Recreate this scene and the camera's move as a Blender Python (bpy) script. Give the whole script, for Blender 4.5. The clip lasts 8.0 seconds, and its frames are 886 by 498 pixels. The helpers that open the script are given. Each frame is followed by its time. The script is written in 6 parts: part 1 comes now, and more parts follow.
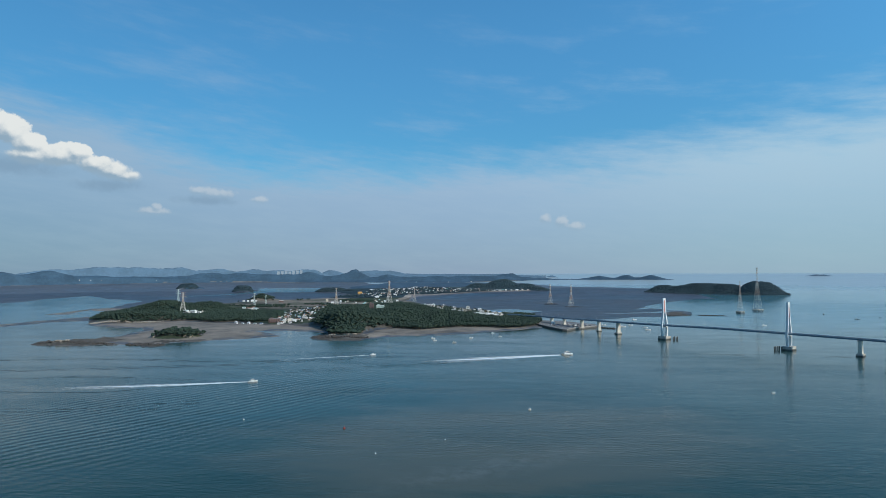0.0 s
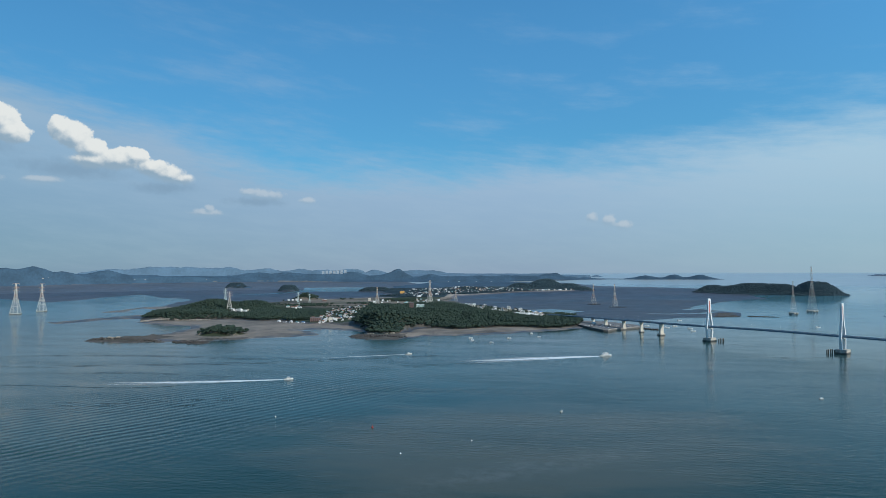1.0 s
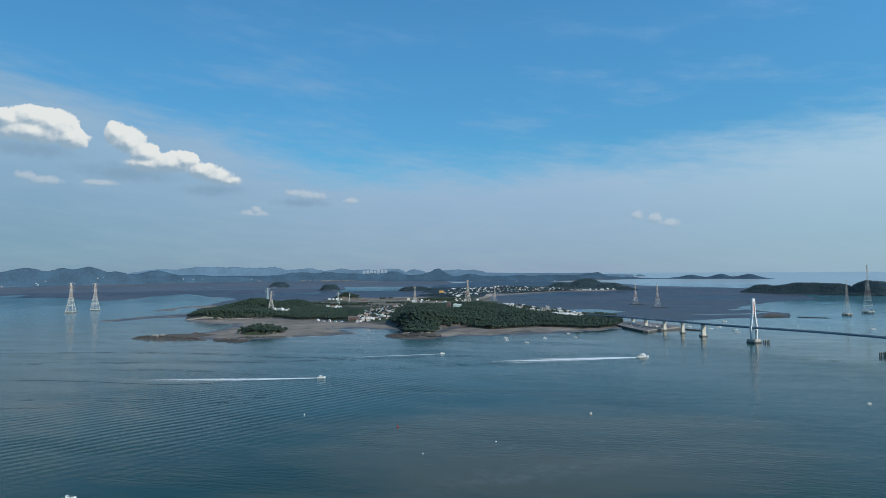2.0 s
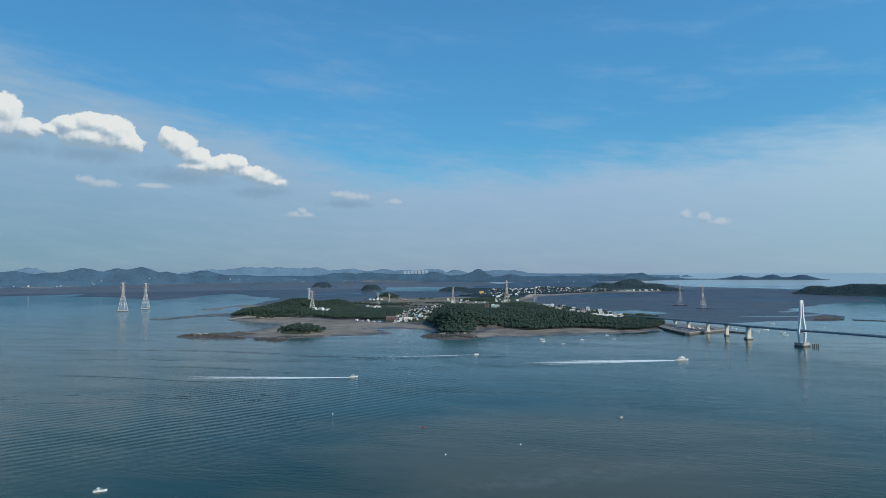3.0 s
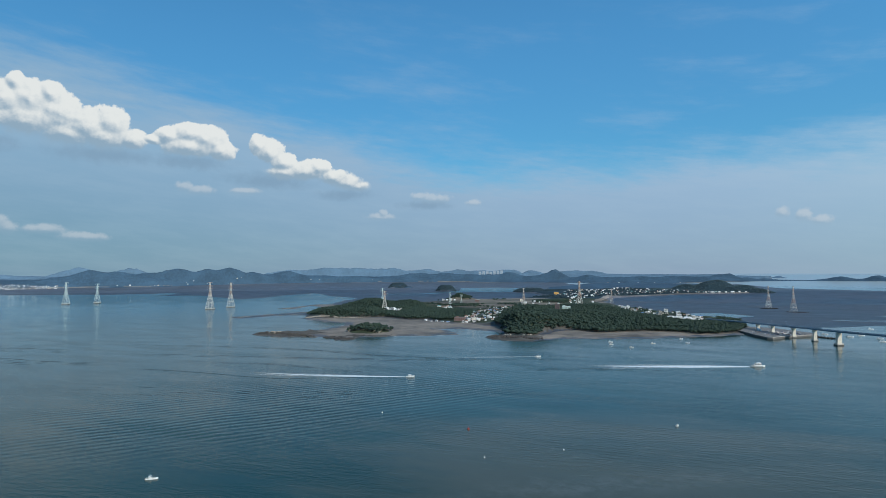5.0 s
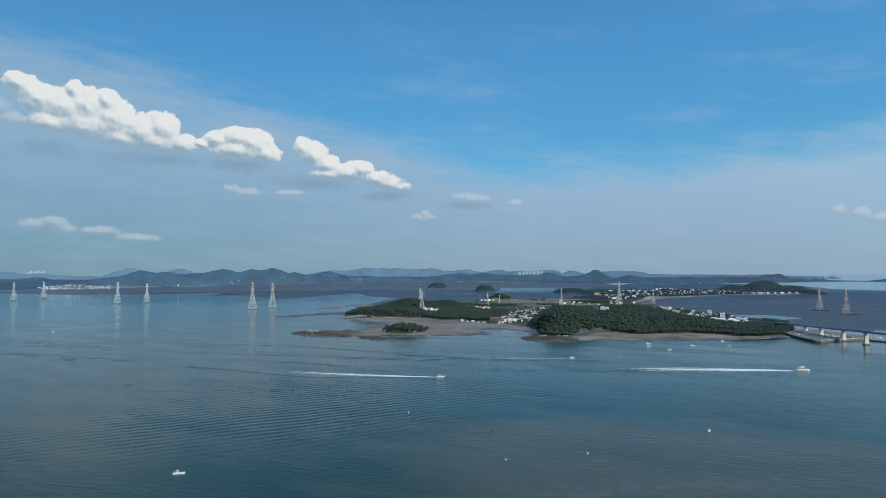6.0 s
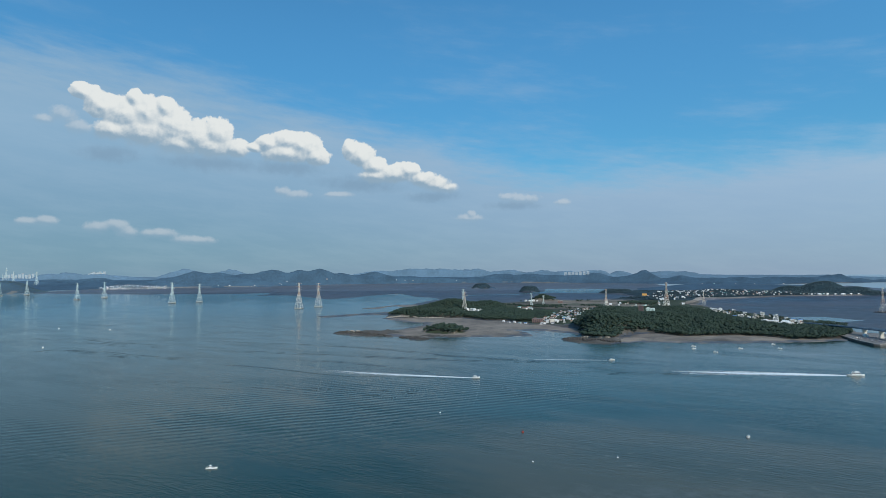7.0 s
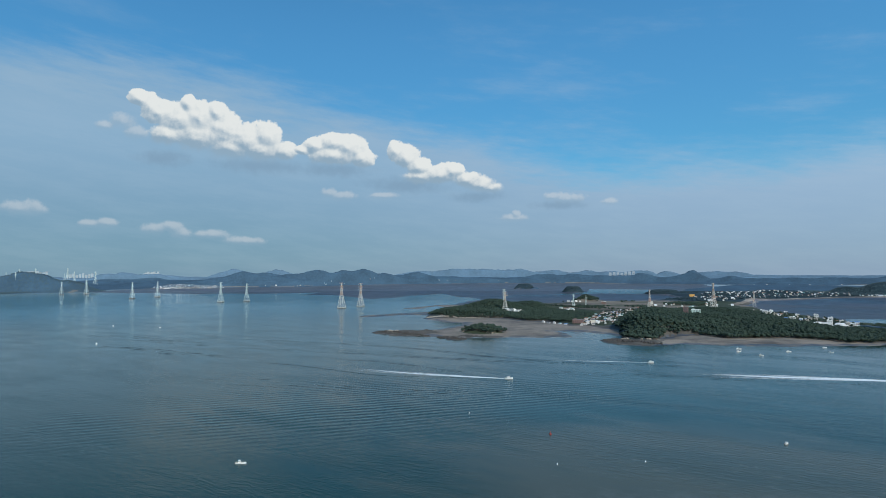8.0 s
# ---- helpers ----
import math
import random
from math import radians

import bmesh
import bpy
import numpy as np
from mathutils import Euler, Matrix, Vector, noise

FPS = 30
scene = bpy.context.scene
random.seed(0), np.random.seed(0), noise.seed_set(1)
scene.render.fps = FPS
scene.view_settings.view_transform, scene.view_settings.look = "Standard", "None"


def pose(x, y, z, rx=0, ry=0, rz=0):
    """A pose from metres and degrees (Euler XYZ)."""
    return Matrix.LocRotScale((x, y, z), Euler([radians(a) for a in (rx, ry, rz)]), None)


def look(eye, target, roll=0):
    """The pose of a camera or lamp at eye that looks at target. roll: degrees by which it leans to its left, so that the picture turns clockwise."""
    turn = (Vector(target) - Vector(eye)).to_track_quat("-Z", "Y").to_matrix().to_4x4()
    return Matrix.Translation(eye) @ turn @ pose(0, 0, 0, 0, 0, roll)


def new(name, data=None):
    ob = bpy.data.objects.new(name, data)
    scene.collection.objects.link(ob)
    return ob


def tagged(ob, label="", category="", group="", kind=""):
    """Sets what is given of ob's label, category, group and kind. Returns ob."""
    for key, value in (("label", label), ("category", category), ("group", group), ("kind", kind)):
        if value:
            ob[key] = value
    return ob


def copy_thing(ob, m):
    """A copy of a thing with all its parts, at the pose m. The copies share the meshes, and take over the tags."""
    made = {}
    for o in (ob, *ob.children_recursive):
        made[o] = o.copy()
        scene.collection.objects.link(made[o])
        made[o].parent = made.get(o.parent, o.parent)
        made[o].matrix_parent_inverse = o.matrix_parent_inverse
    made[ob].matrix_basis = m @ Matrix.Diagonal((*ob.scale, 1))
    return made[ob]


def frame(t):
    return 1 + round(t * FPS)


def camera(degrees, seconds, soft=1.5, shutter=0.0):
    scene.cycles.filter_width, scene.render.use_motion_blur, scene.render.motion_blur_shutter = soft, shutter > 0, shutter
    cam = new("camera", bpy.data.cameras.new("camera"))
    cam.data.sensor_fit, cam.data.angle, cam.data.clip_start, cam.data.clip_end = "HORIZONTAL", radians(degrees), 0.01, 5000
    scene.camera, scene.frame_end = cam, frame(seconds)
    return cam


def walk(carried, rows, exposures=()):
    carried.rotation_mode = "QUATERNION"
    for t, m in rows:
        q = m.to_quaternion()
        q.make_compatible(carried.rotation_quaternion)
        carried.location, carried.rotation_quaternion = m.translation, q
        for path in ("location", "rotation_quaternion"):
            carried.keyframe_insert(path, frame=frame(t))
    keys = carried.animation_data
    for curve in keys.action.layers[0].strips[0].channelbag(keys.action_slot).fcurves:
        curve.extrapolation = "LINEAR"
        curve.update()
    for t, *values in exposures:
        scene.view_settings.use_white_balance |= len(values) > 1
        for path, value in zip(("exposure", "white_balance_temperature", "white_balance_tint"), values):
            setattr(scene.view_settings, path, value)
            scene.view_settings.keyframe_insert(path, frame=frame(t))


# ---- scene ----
# A drone glides sideways at about 150 m over the strait and turns to its left.
cam = camera(71.9, 8.0, soft=0.7)
PATH = [
    (0, (-10.207, -1.246, 147.37), (-10.373, 0.746, 147.445), -0.2),
    (0.5, (-2.319, 1.632, 147.377), (-2.558, 3.616, 147.452), -0.2),
    (1, (5.565, 4.531, 147.386), (5.254, 6.505, 147.460), -0.2),
    (1.5, (13.413, 7.49, 147.4), (13.035, 9.452, 147.473), -0.25),
    (3, (36.791, 16.685, 147.492), (36.209, 18.597, 147.567), -0.25),
    (3.5, (44.485, 19.952, 147.511), (43.840, 21.844, 147.587), -0.2),
    (4, (52.068, 23.447, 147.529), (51.362, 25.317, 147.605), -0.2),
    (4.5, (59.527, 27.182, 147.551), (58.761, 29.028, 147.628), -0.2),
    (6, (81.576, 39.149, 147.686), (80.630, 40.909, 147.765), -0.2),
    (6.5, (88.829, 43.361, 147.709), (87.816, 45.084, 147.790), -0.2),
    (7, (95.992, 47.752, 147.728), (94.914, 49.435, 147.809), -0.25),
    (7.5, (103.099, 52.273, 147.749), (101.958, 53.914, 147.830), -0.2),
    (8, (110.199, 56.854, 147.768), (109.001, 58.454, 147.850), -0.2),
]
walk(cam, [(t, look(eye, target, roll)) for t, eye, target, roll in PATH])
# ---- sky and sun: late afternoon, sun to the right and a little behind ----
SUN_AZ, SUN_EL = 118.0, 33.0      # degrees clockwise from +y, degrees above the sea


def link(tree, a, b):
    tree.links.new(a, b)


def node(tree, kind, **inputs):
    n = tree.nodes.new(kind)
    for key, value in inputs.items():
        n.inputs[int(key[1:]) if key[0] == "i" and key[1:].isdigit() else key].default_value = value
    return n


def calc(tree, op, a, b=None, c=None, clamp=False):
    """A math node; a, b, c are sockets or numbers."""
    n = tree.nodes.new("ShaderNodeMath")
    n.operation, n.use_clamp = op, clamp
    for slot, value in enumerate((a, b, c)):
        if value is None:
            continue
        if isinstance(value, (int, float)):
            n.inputs[slot].default_value = value
        else:
            link(tree, value, n.inputs[slot])
    return n.outputs[0]


def ease(tree, value, lo, hi, a=0.0, b=1.0):
    """Smooth step of value from lo..hi to a..b."""
    n = tree.nodes.new("ShaderNodeMapRange")
    n.interpolation_type = "SMOOTHSTEP"
    link(tree, value, n.inputs[0])
    for slot, number in zip((1, 2, 3, 4), (lo, hi, a, b)):
        n.inputs[slot].default_value = number
    return n.outputs[0]


def blend(tree, factor, a, b):
    """Mix of two colours (sockets or tuples)."""
    n = tree.nodes.new("ShaderNodeMix")
    n.data_type = "RGBA"
    for slot, value in ((0, factor), (6, a), (7, b)):
        if isinstance(value, (int, float)):
            n.inputs[slot].default_value = value
        elif isinstance(value, tuple):
            n.inputs[slot].default_value = (*value, 1.0)
        else:
            link(tree, value, n.inputs[slot])
    return n.outputs[2]


def grain(tree, vector, scale, detail=4.0, rough=0.55, stretch=None):
    n = node(tree, "ShaderNodeTexNoise", Scale=scale, Detail=detail, Roughness=rough)
    if stretch:
        m = tree.nodes.new("ShaderNodeMapping")
        m.inputs["Scale"].default_value = stretch
        link(tree, vector, m.inputs[0])
        vector = m.outputs[0]
    link(tree, vector, n.inputs["Vector"])
    return n.outputs[0]


# cumulus heads: bearing left of +y, elevation, half width, half height, in degrees
CUMULUS_WEST = [
    (63.4, 14.7, 0.86, 0.68), (62.5, 14.2, 0.87, 0.92), (61.9, 13.7, 1.32, 1.01), (59.6, 14.7, 0.59, 0.7), (60.3, 13.4, 1.8, 1.21), (58.6, 13.6, 1.75, 1.33), (57.3, 14.2, 0.94, 0.91), (56.6, 12.8, 1.7, 1.3),
    (54.8, 12.0, 1.84, 1.38), (53.0, 12.4, 1.33, 1.24), (53.5, 11.1, 2.25, 1.09), (58.8, 11.9, 2.53, 1.34), (56.1, 11.1, 2.47, 1.12), (61.3, 11.9, 1.41, 0.94), (51.3, 11.1, 1.2, 0.85),
]
CUMULUS_MIDDLE = [
    (48.7, 11.8, 1.12, 0.71), (46.9, 12.1, 1.55, 0.86), (45.6, 11.7, 1.77, 1.17), (44.3, 10.8, 1.25, 0.88), (47.0, 11.0, 2.48, 0.97), (49.8, 11.3, 0.81, 0.45),
    (41.2, 11.5, 0.85, 0.88), (40.3, 11.0, 1.22, 1.04), (39.0, 10.0, 1.28, 0.83), (37.1, 9.3, 1.92, 0.94), (35.8, 9.7, 1.06, 0.73), (38.9, 9.1, 1.81, 0.73), (34.5, 8.8, 1.35, 0.8), (33.2, 8.3, 1.35, 0.75), (32.2, 8.0, 1.0, 0.55),
]
CUMULUS_LOW = [
    (64.7, 12.7, 1.0, 0.68), (66.0, 12.2, 0.7, 0.45), (63.7, 11.8, 1.0, 0.65), (47.4, 7.5, 0.88, 0.46), (46.2, 7.2, 1.45, 0.47), (42.3, 7.3, 1.37, 0.36), (60.7, 4.1, 0.89, 0.58), (62.2, 3.9, 1.13, 0.53), (60.0, 3.6, 0.89, 0.59),
    (57.7, 3.5, 1.48, 0.45), (54.8, 3.0, 1.92, 0.46), (65.7, 4.3, 0.82, 0.46), (66.9, 4.2, 0.88, 0.37), (30.2, 5.2, 1.37, 0.4), (29.9, 5.6, 0.42, 0.37),
    (25.3, 6.9, 1.7, 0.58), (26.6, 7.1, 0.84, 0.42), (21.5, 6.5, 0.74, 0.37), (-6.3, 4.5, 0.73, 0.65), (-4.8, 4.8, 0.62, 0.51), (-7.5, 4.1, 0.96, 0.5), (71.5, 5.2, 1.8, 0.7), (78.0, 6.0, 3.0, 0.9),
]
CUMULUS_BASE = [(61.5, 9.9, 2.6, 0.8), (53.6, 9.7, 5.0, 0.8), (47.0, 9.6, 4.2, 0.75), (40.3, 8.3, 4.4, 0.9), (33.5, 7.2, 3.0, 0.6), (26.0, 6.3, 3.0, 0.5)]


def cumulus_group(name, puffs, lumpy, ragged):
    """Density of a cloud bank, and how high in its own puff a direction lies."""
    g = bpy.data.node_groups.new(name, "ShaderNodeTree")
    g.interface.new_socket("Place", in_out="INPUT", socket_type="NodeSocketVector")
    g.interface.new_socket("Density", in_out="OUTPUT", socket_type="NodeSocketFloat")
    g.interface.new_socket("Crease", in_out="OUTPUT", socket_type="NodeSocketFloat")
    g.interface.new_socket("Up", in_out="OUTPUT", socket_type="NodeSocketFloat")
    inside, outside = g.nodes.new("NodeGroupInput"), g.nodes.new("NodeGroupOutput")
    most, lift, weight = None, 0.0, 0.001
    for az, el, wide, high in puffs:
        m = g.nodes.new("ShaderNodeMapping")
        m.vector_type = "TEXTURE"
        m.inputs["Location"].default_value = (az, el, 0)
        m.inputs["Scale"].default_value = (wide, high, 1)
        # a vanishing share of the last puff, so that the puffs are worked out one after another
        turn = g.nodes.new("ShaderNodeVectorMath")
        turn.operation = "MULTIPLY_ADD"
        turn.inputs[1].default_value = (1e-7, 1e-7, 1e-7)
        link(g, inside.outputs[0], turn.inputs[2])
        if most is not None:
            link(g, weight, turn.inputs[0])
        link(g, turn.outputs[0], m.inputs[0])
        far = g.nodes.new("ShaderNodeVectorMath")
        far.operation = "LENGTH"
        link(g, m.outputs[0], far.inputs[0])
        here = calc(g, "SUBTRACT", 1.0, far.outputs["Value"])
        most = here if most is None else calc(g, "SMOOTH_MAX", most, here, 0.2)
        split = g.nodes.new("ShaderNodeSeparateXYZ")
        link(g, m.outputs[0], split.inputs[0])
        share = calc(g, "ADD", calc(g, "MAXIMUM", here, -0.25), 0.25)
        lift = calc(g, "ADD", calc(g, "MULTIPLY", share, split.outputs[1]), lift)
        weight = calc(g, "ADD", share, weight)
    billow = g.nodes.new("ShaderNodeTexVoronoi")
    billow.feature, billow.normalize = "F1", True
    billow.inputs["Scale"].default_value, billow.inputs["Detail"].default_value = 0.75, 3.5
    billow.inputs["Roughness"].default_value = 0.55
    sway = grain(g, inside.outputs[0], 0.9, 3.0)
    bend = g.nodes.new("ShaderNodeVectorMath")
    bend.operation = "ADD"
    swing = g.nodes.new("ShaderNodeCombineXYZ")
    link(g, calc(g, "MULTIPLY", sway, 0.9), swing.inputs[0])
    link(g, calc(g, "MULTIPLY", sway, -0.7), swing.inputs[1])
    link(g, inside.outputs[0], bend.inputs[0])
    link(g, swing.outputs[0], bend.inputs[1])
    link(g, bend.outputs[0], billow.inputs["Vector"])
    rag = grain(g, inside.outputs[0], 1.1, 8.0, 0.62)
    rough = calc(g, "ADD", calc(g, "MULTIPLY", calc(g, "SUBTRACT", 0.42, billow.outputs["Distance"]), lumpy), calc(g, "MULTIPLY", calc(g, "SUBTRACT", rag, 0.5), ragged))
    link(g, calc(g, "ADD", most, calc(g, "MULTIPLY", rough, 0.7)), outside.inputs[0])
    link(g, billow.outputs["Distance"], outside.inputs[1])
    link(g, calc(g, "DIVIDE", lift, weight), outside.inputs[2])
    return g


def make_world():
    world = bpy.data.worlds.new("late_afternoon_sky")
    scene.world = world
    world.use_nodes = True
    t = world.node_tree
    t.nodes.clear()
    sky = t.nodes.new("ShaderNodeTexSky")
    sky.sky_type, sky.sun_disc = "NISHITA", False
    sky.sun_elevation, sky.sun_rotation = radians(SUN_EL), radians(SUN_AZ)
    sky.altitude, sky.air_density, sky.dust_density, sky.ozone_density = 100.0, 1.0, 0.6, 2.5
    clear = t.nodes.new("ShaderNodeVectorMath")
    clear.operation = "MULTIPLY"
    clear.inputs[1].default_value = (SKY_GAIN * 0.425, SKY_GAIN * 0.975, SKY_GAIN * 1.15)
    link(t, sky.outputs[0], clear.inputs[0])
    way = t.nodes.new("ShaderNodeTexCoord").outputs["Generated"]
    split = t.nodes.new("ShaderNodeSeparateXYZ")
    link(t, way, split.inputs[0])
    az = calc(t, "DEGREES", calc(t, "ARCTAN2", calc(t, "MULTIPLY", split.outputs[0], -1.0), split.outputs[1]))
    el = calc(t, "DEGREES", calc(t, "ARCSINE", split.outputs[2]))
    both = t.nodes.new("ShaderNodeCombineXYZ")
    link(t, az, both.inputs[0])
    link(t, el, both.inputs[1])
    flat = both.outputs[0]
    gain = t.nodes.new("ShaderNodeVectorMath")
    gain.operation = "SCALE"
    link(t, clear.outputs[0], gain.inputs[0])
    link(t, calc(t, "MULTIPLY", ease(t, az, -40.0, 65.0, 1.20, 0.80), ease(t, el, 6.0, 26.0, 0.77, 1.07)), gain.inputs["Scale"])
    # thin veil of high cloud towards the horizon, with streaks; it reaches higher in the north-west
    lean = t.nodes.new("ShaderNodeCombineXYZ")
    link(t, az, lean.inputs[0])
    link(t, calc(t, "SUBTRACT", el, calc(t, "MULTIPLY", az, 0.10)), lean.inputs[1])
    streak = grain(t, lean.outputs[0], 0.13, 8.0, 0.63, (0.4, 1.7, 1.0))
    fine = grain(t, lean.outputs[0], 0.55, 7.0, 0.65, (0.3, 1.5, 1.0))
    edge = calc(t, "ADD", calc(t, "ADD", ease(t, az, 18.0, 62.0, 9.4, 17.0), ease(t, az, 10.0, -30.0, 0.0, 1.8)), calc(t, "MULTIPLY", calc(t, "SUBTRACT", streak, 0.5), 9.0))
    edge = calc(t, "ADD", edge, calc(t, "MULTIPLY", calc(t, "SUBTRACT", fine, 0.5), 4.5))
    above = calc(t, "SUBTRACT", el, edge)
    veil = ease(t, above, -2.8, 3.0, 0.84, 0.0)
    wisps = calc(t, "MULTIPLY", ease(t, streak, 0.48, 0.75, 0.0, 0.42), ease(t, el, 30.0, 8.0, 0.25, 1.0))
    veil = calc(t, "MAXIMUM", veil, wisps)
    tone = blend(t, ease(t, el, 0.0, 11.0), VEIL_LOW, VEIL_HIGH)
    cool = blend(t, ease(t, el, 2.0, 13.0), (0.196, 0.312, 0.442), (0.305, 0.468, 0.622))
    tone = blend(t, ease(t, az, 15.0, 62.0, 0.0, 0.9), tone, cool)
    bright = blend(t, ease(t, el, 1.0, 11.0), (0.290, 0.415, 0.520), (0.405, 0.560, 0.660))
    tone = blend(t, ease(t, az, 6.0, -28.0, 0.0, 0.85), tone, bright)
    shade = t.nodes.new("ShaderNodeVectorMath")
    shade.operation = "SCALE"
    link(t, tone, shade.inputs[0])
    link(t, ease(t, az, -30.0, 65.0, 1.12, 0.93), shade.inputs["Scale"])
    tone = shade.outputs[0]
    tone = blend(t, calc(t, "MULTIPLY", ease(t, fine, 0.35, 0.7), 0.12), tone, (0.46, 0.56, 0.66))
    now = blend(t, veil, gain.outputs[0], tone)
    # cumulus, lit from behind the eye and a little from the right: white heads, blue-grey creases, soft flat bases
    base_line = ease(t, az, 31.0, 63.0, 7.3, 10.5)
    for name, puffs, kind in (("cumulus_base", CUMULUS_BASE, "base"), ("cumulus_low", CUMULUS_LOW, "low"), ("cumulus_west", CUMULUS_WEST, "head"), ("cumulus_middle", CUMULUS_MIDDLE, "head")):
        lumpy, ragged = {"base": (0.3, 1.8), "low": (1.5, 1.9), "head": (1.35, 1.0)}[kind]
        group = cumulus_group(name, puffs, lumpy, ragged)
        here = t.nodes.new("ShaderNodeGroup")
        here.node_tree = group
        link(t, flat, here.inputs[0])
        density, up = here.outputs[0], here.outputs[2]
        if kind == "base":
            now = blend(t, calc(t, "MULTIPLY", ease(t, density, -0.15, 0.9), 0.62), now, (0.205, 0.325, 0.455))
            continue
        moved = t.nodes.new("ShaderNodeVectorMath")
        moved.inputs[1].default_value = (-0.22, 0.30, 0.0)
        link(t, flat, moved.inputs[0])
        sunward = t.nodes.new("ShaderNodeGroup")
        sunward.node_tree = group
        link(t, moved.outputs[0], sunward.inputs[0])
        slope = calc(t, "SUBTRACT", density, sunward.outputs[0])
        if kind == "low":
            lit = ease(t, calc(t, "ADD", calc(t, "MULTIPLY", slope, 0.9), calc(t, "MULTIPLY", up, 0.7)), -0.5, 0.9)
            body = blend(t, lit, (0.29, 0.41, 0.52), (0.56, 0.62, 0.67))
            cover = calc(t, "MULTIPLY", ease(t, density, -0.1, 0.55), calc(t, "MULTIPLY", ease(t, up, -0.9, 0.1, 0.25, 1.0), 0.52))
        else:
            rise = calc(t, "SUBTRACT", el, base_line)
            lit = calc(t, "ADD", calc(t, "MULTIPLY", slope, 1.7), calc(t, "ADD", calc(t, "MULTIPLY", up, 0.35), ease(t, rise, -0.5, 3.0, -0.62, 0.36)))
            body = blend(t, ease(t, lit, -0.75, 0.95), (0.275, 0.395, 0.505), (0.775, 0.805, 0.795))
            edge = ease(t, rise, -0.3, 2.6, 0.85, 0.17)
            cover = calc(t, "MULTIPLY", ease(t, calc(t, "DIVIDE", calc(t, "ADD", density, 0.05), edge), 0.0, 1.0), ease(t, rise, -1.1, 1.3, 0.1, 0.97))
        now = blend(t, cover, now, body)
    back = node(t, "ShaderNodeBackground", Strength=1.0)
    link(t, now, back.inputs[0])
    link(t, back.outputs[0], t.nodes.new("ShaderNodeOutputWorld").inputs[0])


SKY_GAIN = 0.125
VEIL_LOW, VEIL_HIGH = (0.262, 0.338, 0.482), (0.335, 0.462, 0.615)
make_world()

sun_data = bpy.data.lights.new("sun", "SUN")
sun_data.energy, sun_data.angle, sun_data.color = 3.5, radians(0.6), (1.0, 0.93, 0.83)
sun = new("sun", sun_data)
az, el = radians(SUN_AZ), radians(SUN_EL)
sun_way = Vector((math.sin(az) * math.cos(el), math.cos(az) * math.cos(el), math.sin(el)))
sun.matrix_world = look(sun_way * 900, (0, 0, 0))
# ---- materials ----
def material(name, colour, rough=0.7, metal=0.0, vary=0.25, scale=0.4, bump=0.0, bump_scale=1.0, other=None, spread=0.0, spec=0.4):
    """Colour with stains at two scales, grain and relief; spread: how much single pieces differ."""
    m = bpy.data.materials.new(name)
    m.use_nodes = True
    t = m.node_tree
    shader = t.nodes["Principled BSDF"]
    at = t.nodes.new("ShaderNodeTexCoord").outputs["Object"]
    big, small = grain(t, at, scale, 5.0), grain(t, at, scale * 9, 4.0)
    dark = tuple(c * (1 - vary) for c in colour)
    light = tuple(min(1.0, c * (1 + vary)) for c in (other or colour))
    mix = calc(t, "ADD", calc(t, "MULTIPLY", big, 0.65), calc(t, "MULTIPLY", small, 0.35))
    tint = blend(t, ease(t, mix, 0.3, 0.7), dark, light)
    if spread:
        own = t.nodes.new("ShaderNodeObjectInfo").outputs["Random"]
        hsv = t.nodes.new("ShaderNodeHueSaturation")
        link(t, tint, hsv.inputs["Color"])
        link(t, calc(t, "ADD", calc(t, "MULTIPLY", calc(t, "SUBTRACT", own, 0.5), spread * 2), 1.0), hsv.inputs["Value"])
        tint = hsv.outputs[0]
    link(t, tint, shader.inputs["Base Color"])
    link(t, ease(t, small, 0.2, 0.8, max(0.02, rough - 0.1), min(1.0, rough + 0.1)), shader.inputs["Roughness"])
    shader.inputs["Metallic"].default_value = metal
    shader.inputs["Specular IOR Level"].default_value = spec
    if bump:
        relief = node(t, "ShaderNodeBump", Strength=bump, Distance=bump_scale)
        link(t, small, relief.inputs["Height"])
        link(t, relief.outputs[0], shader.inputs["Normal"])
    return m


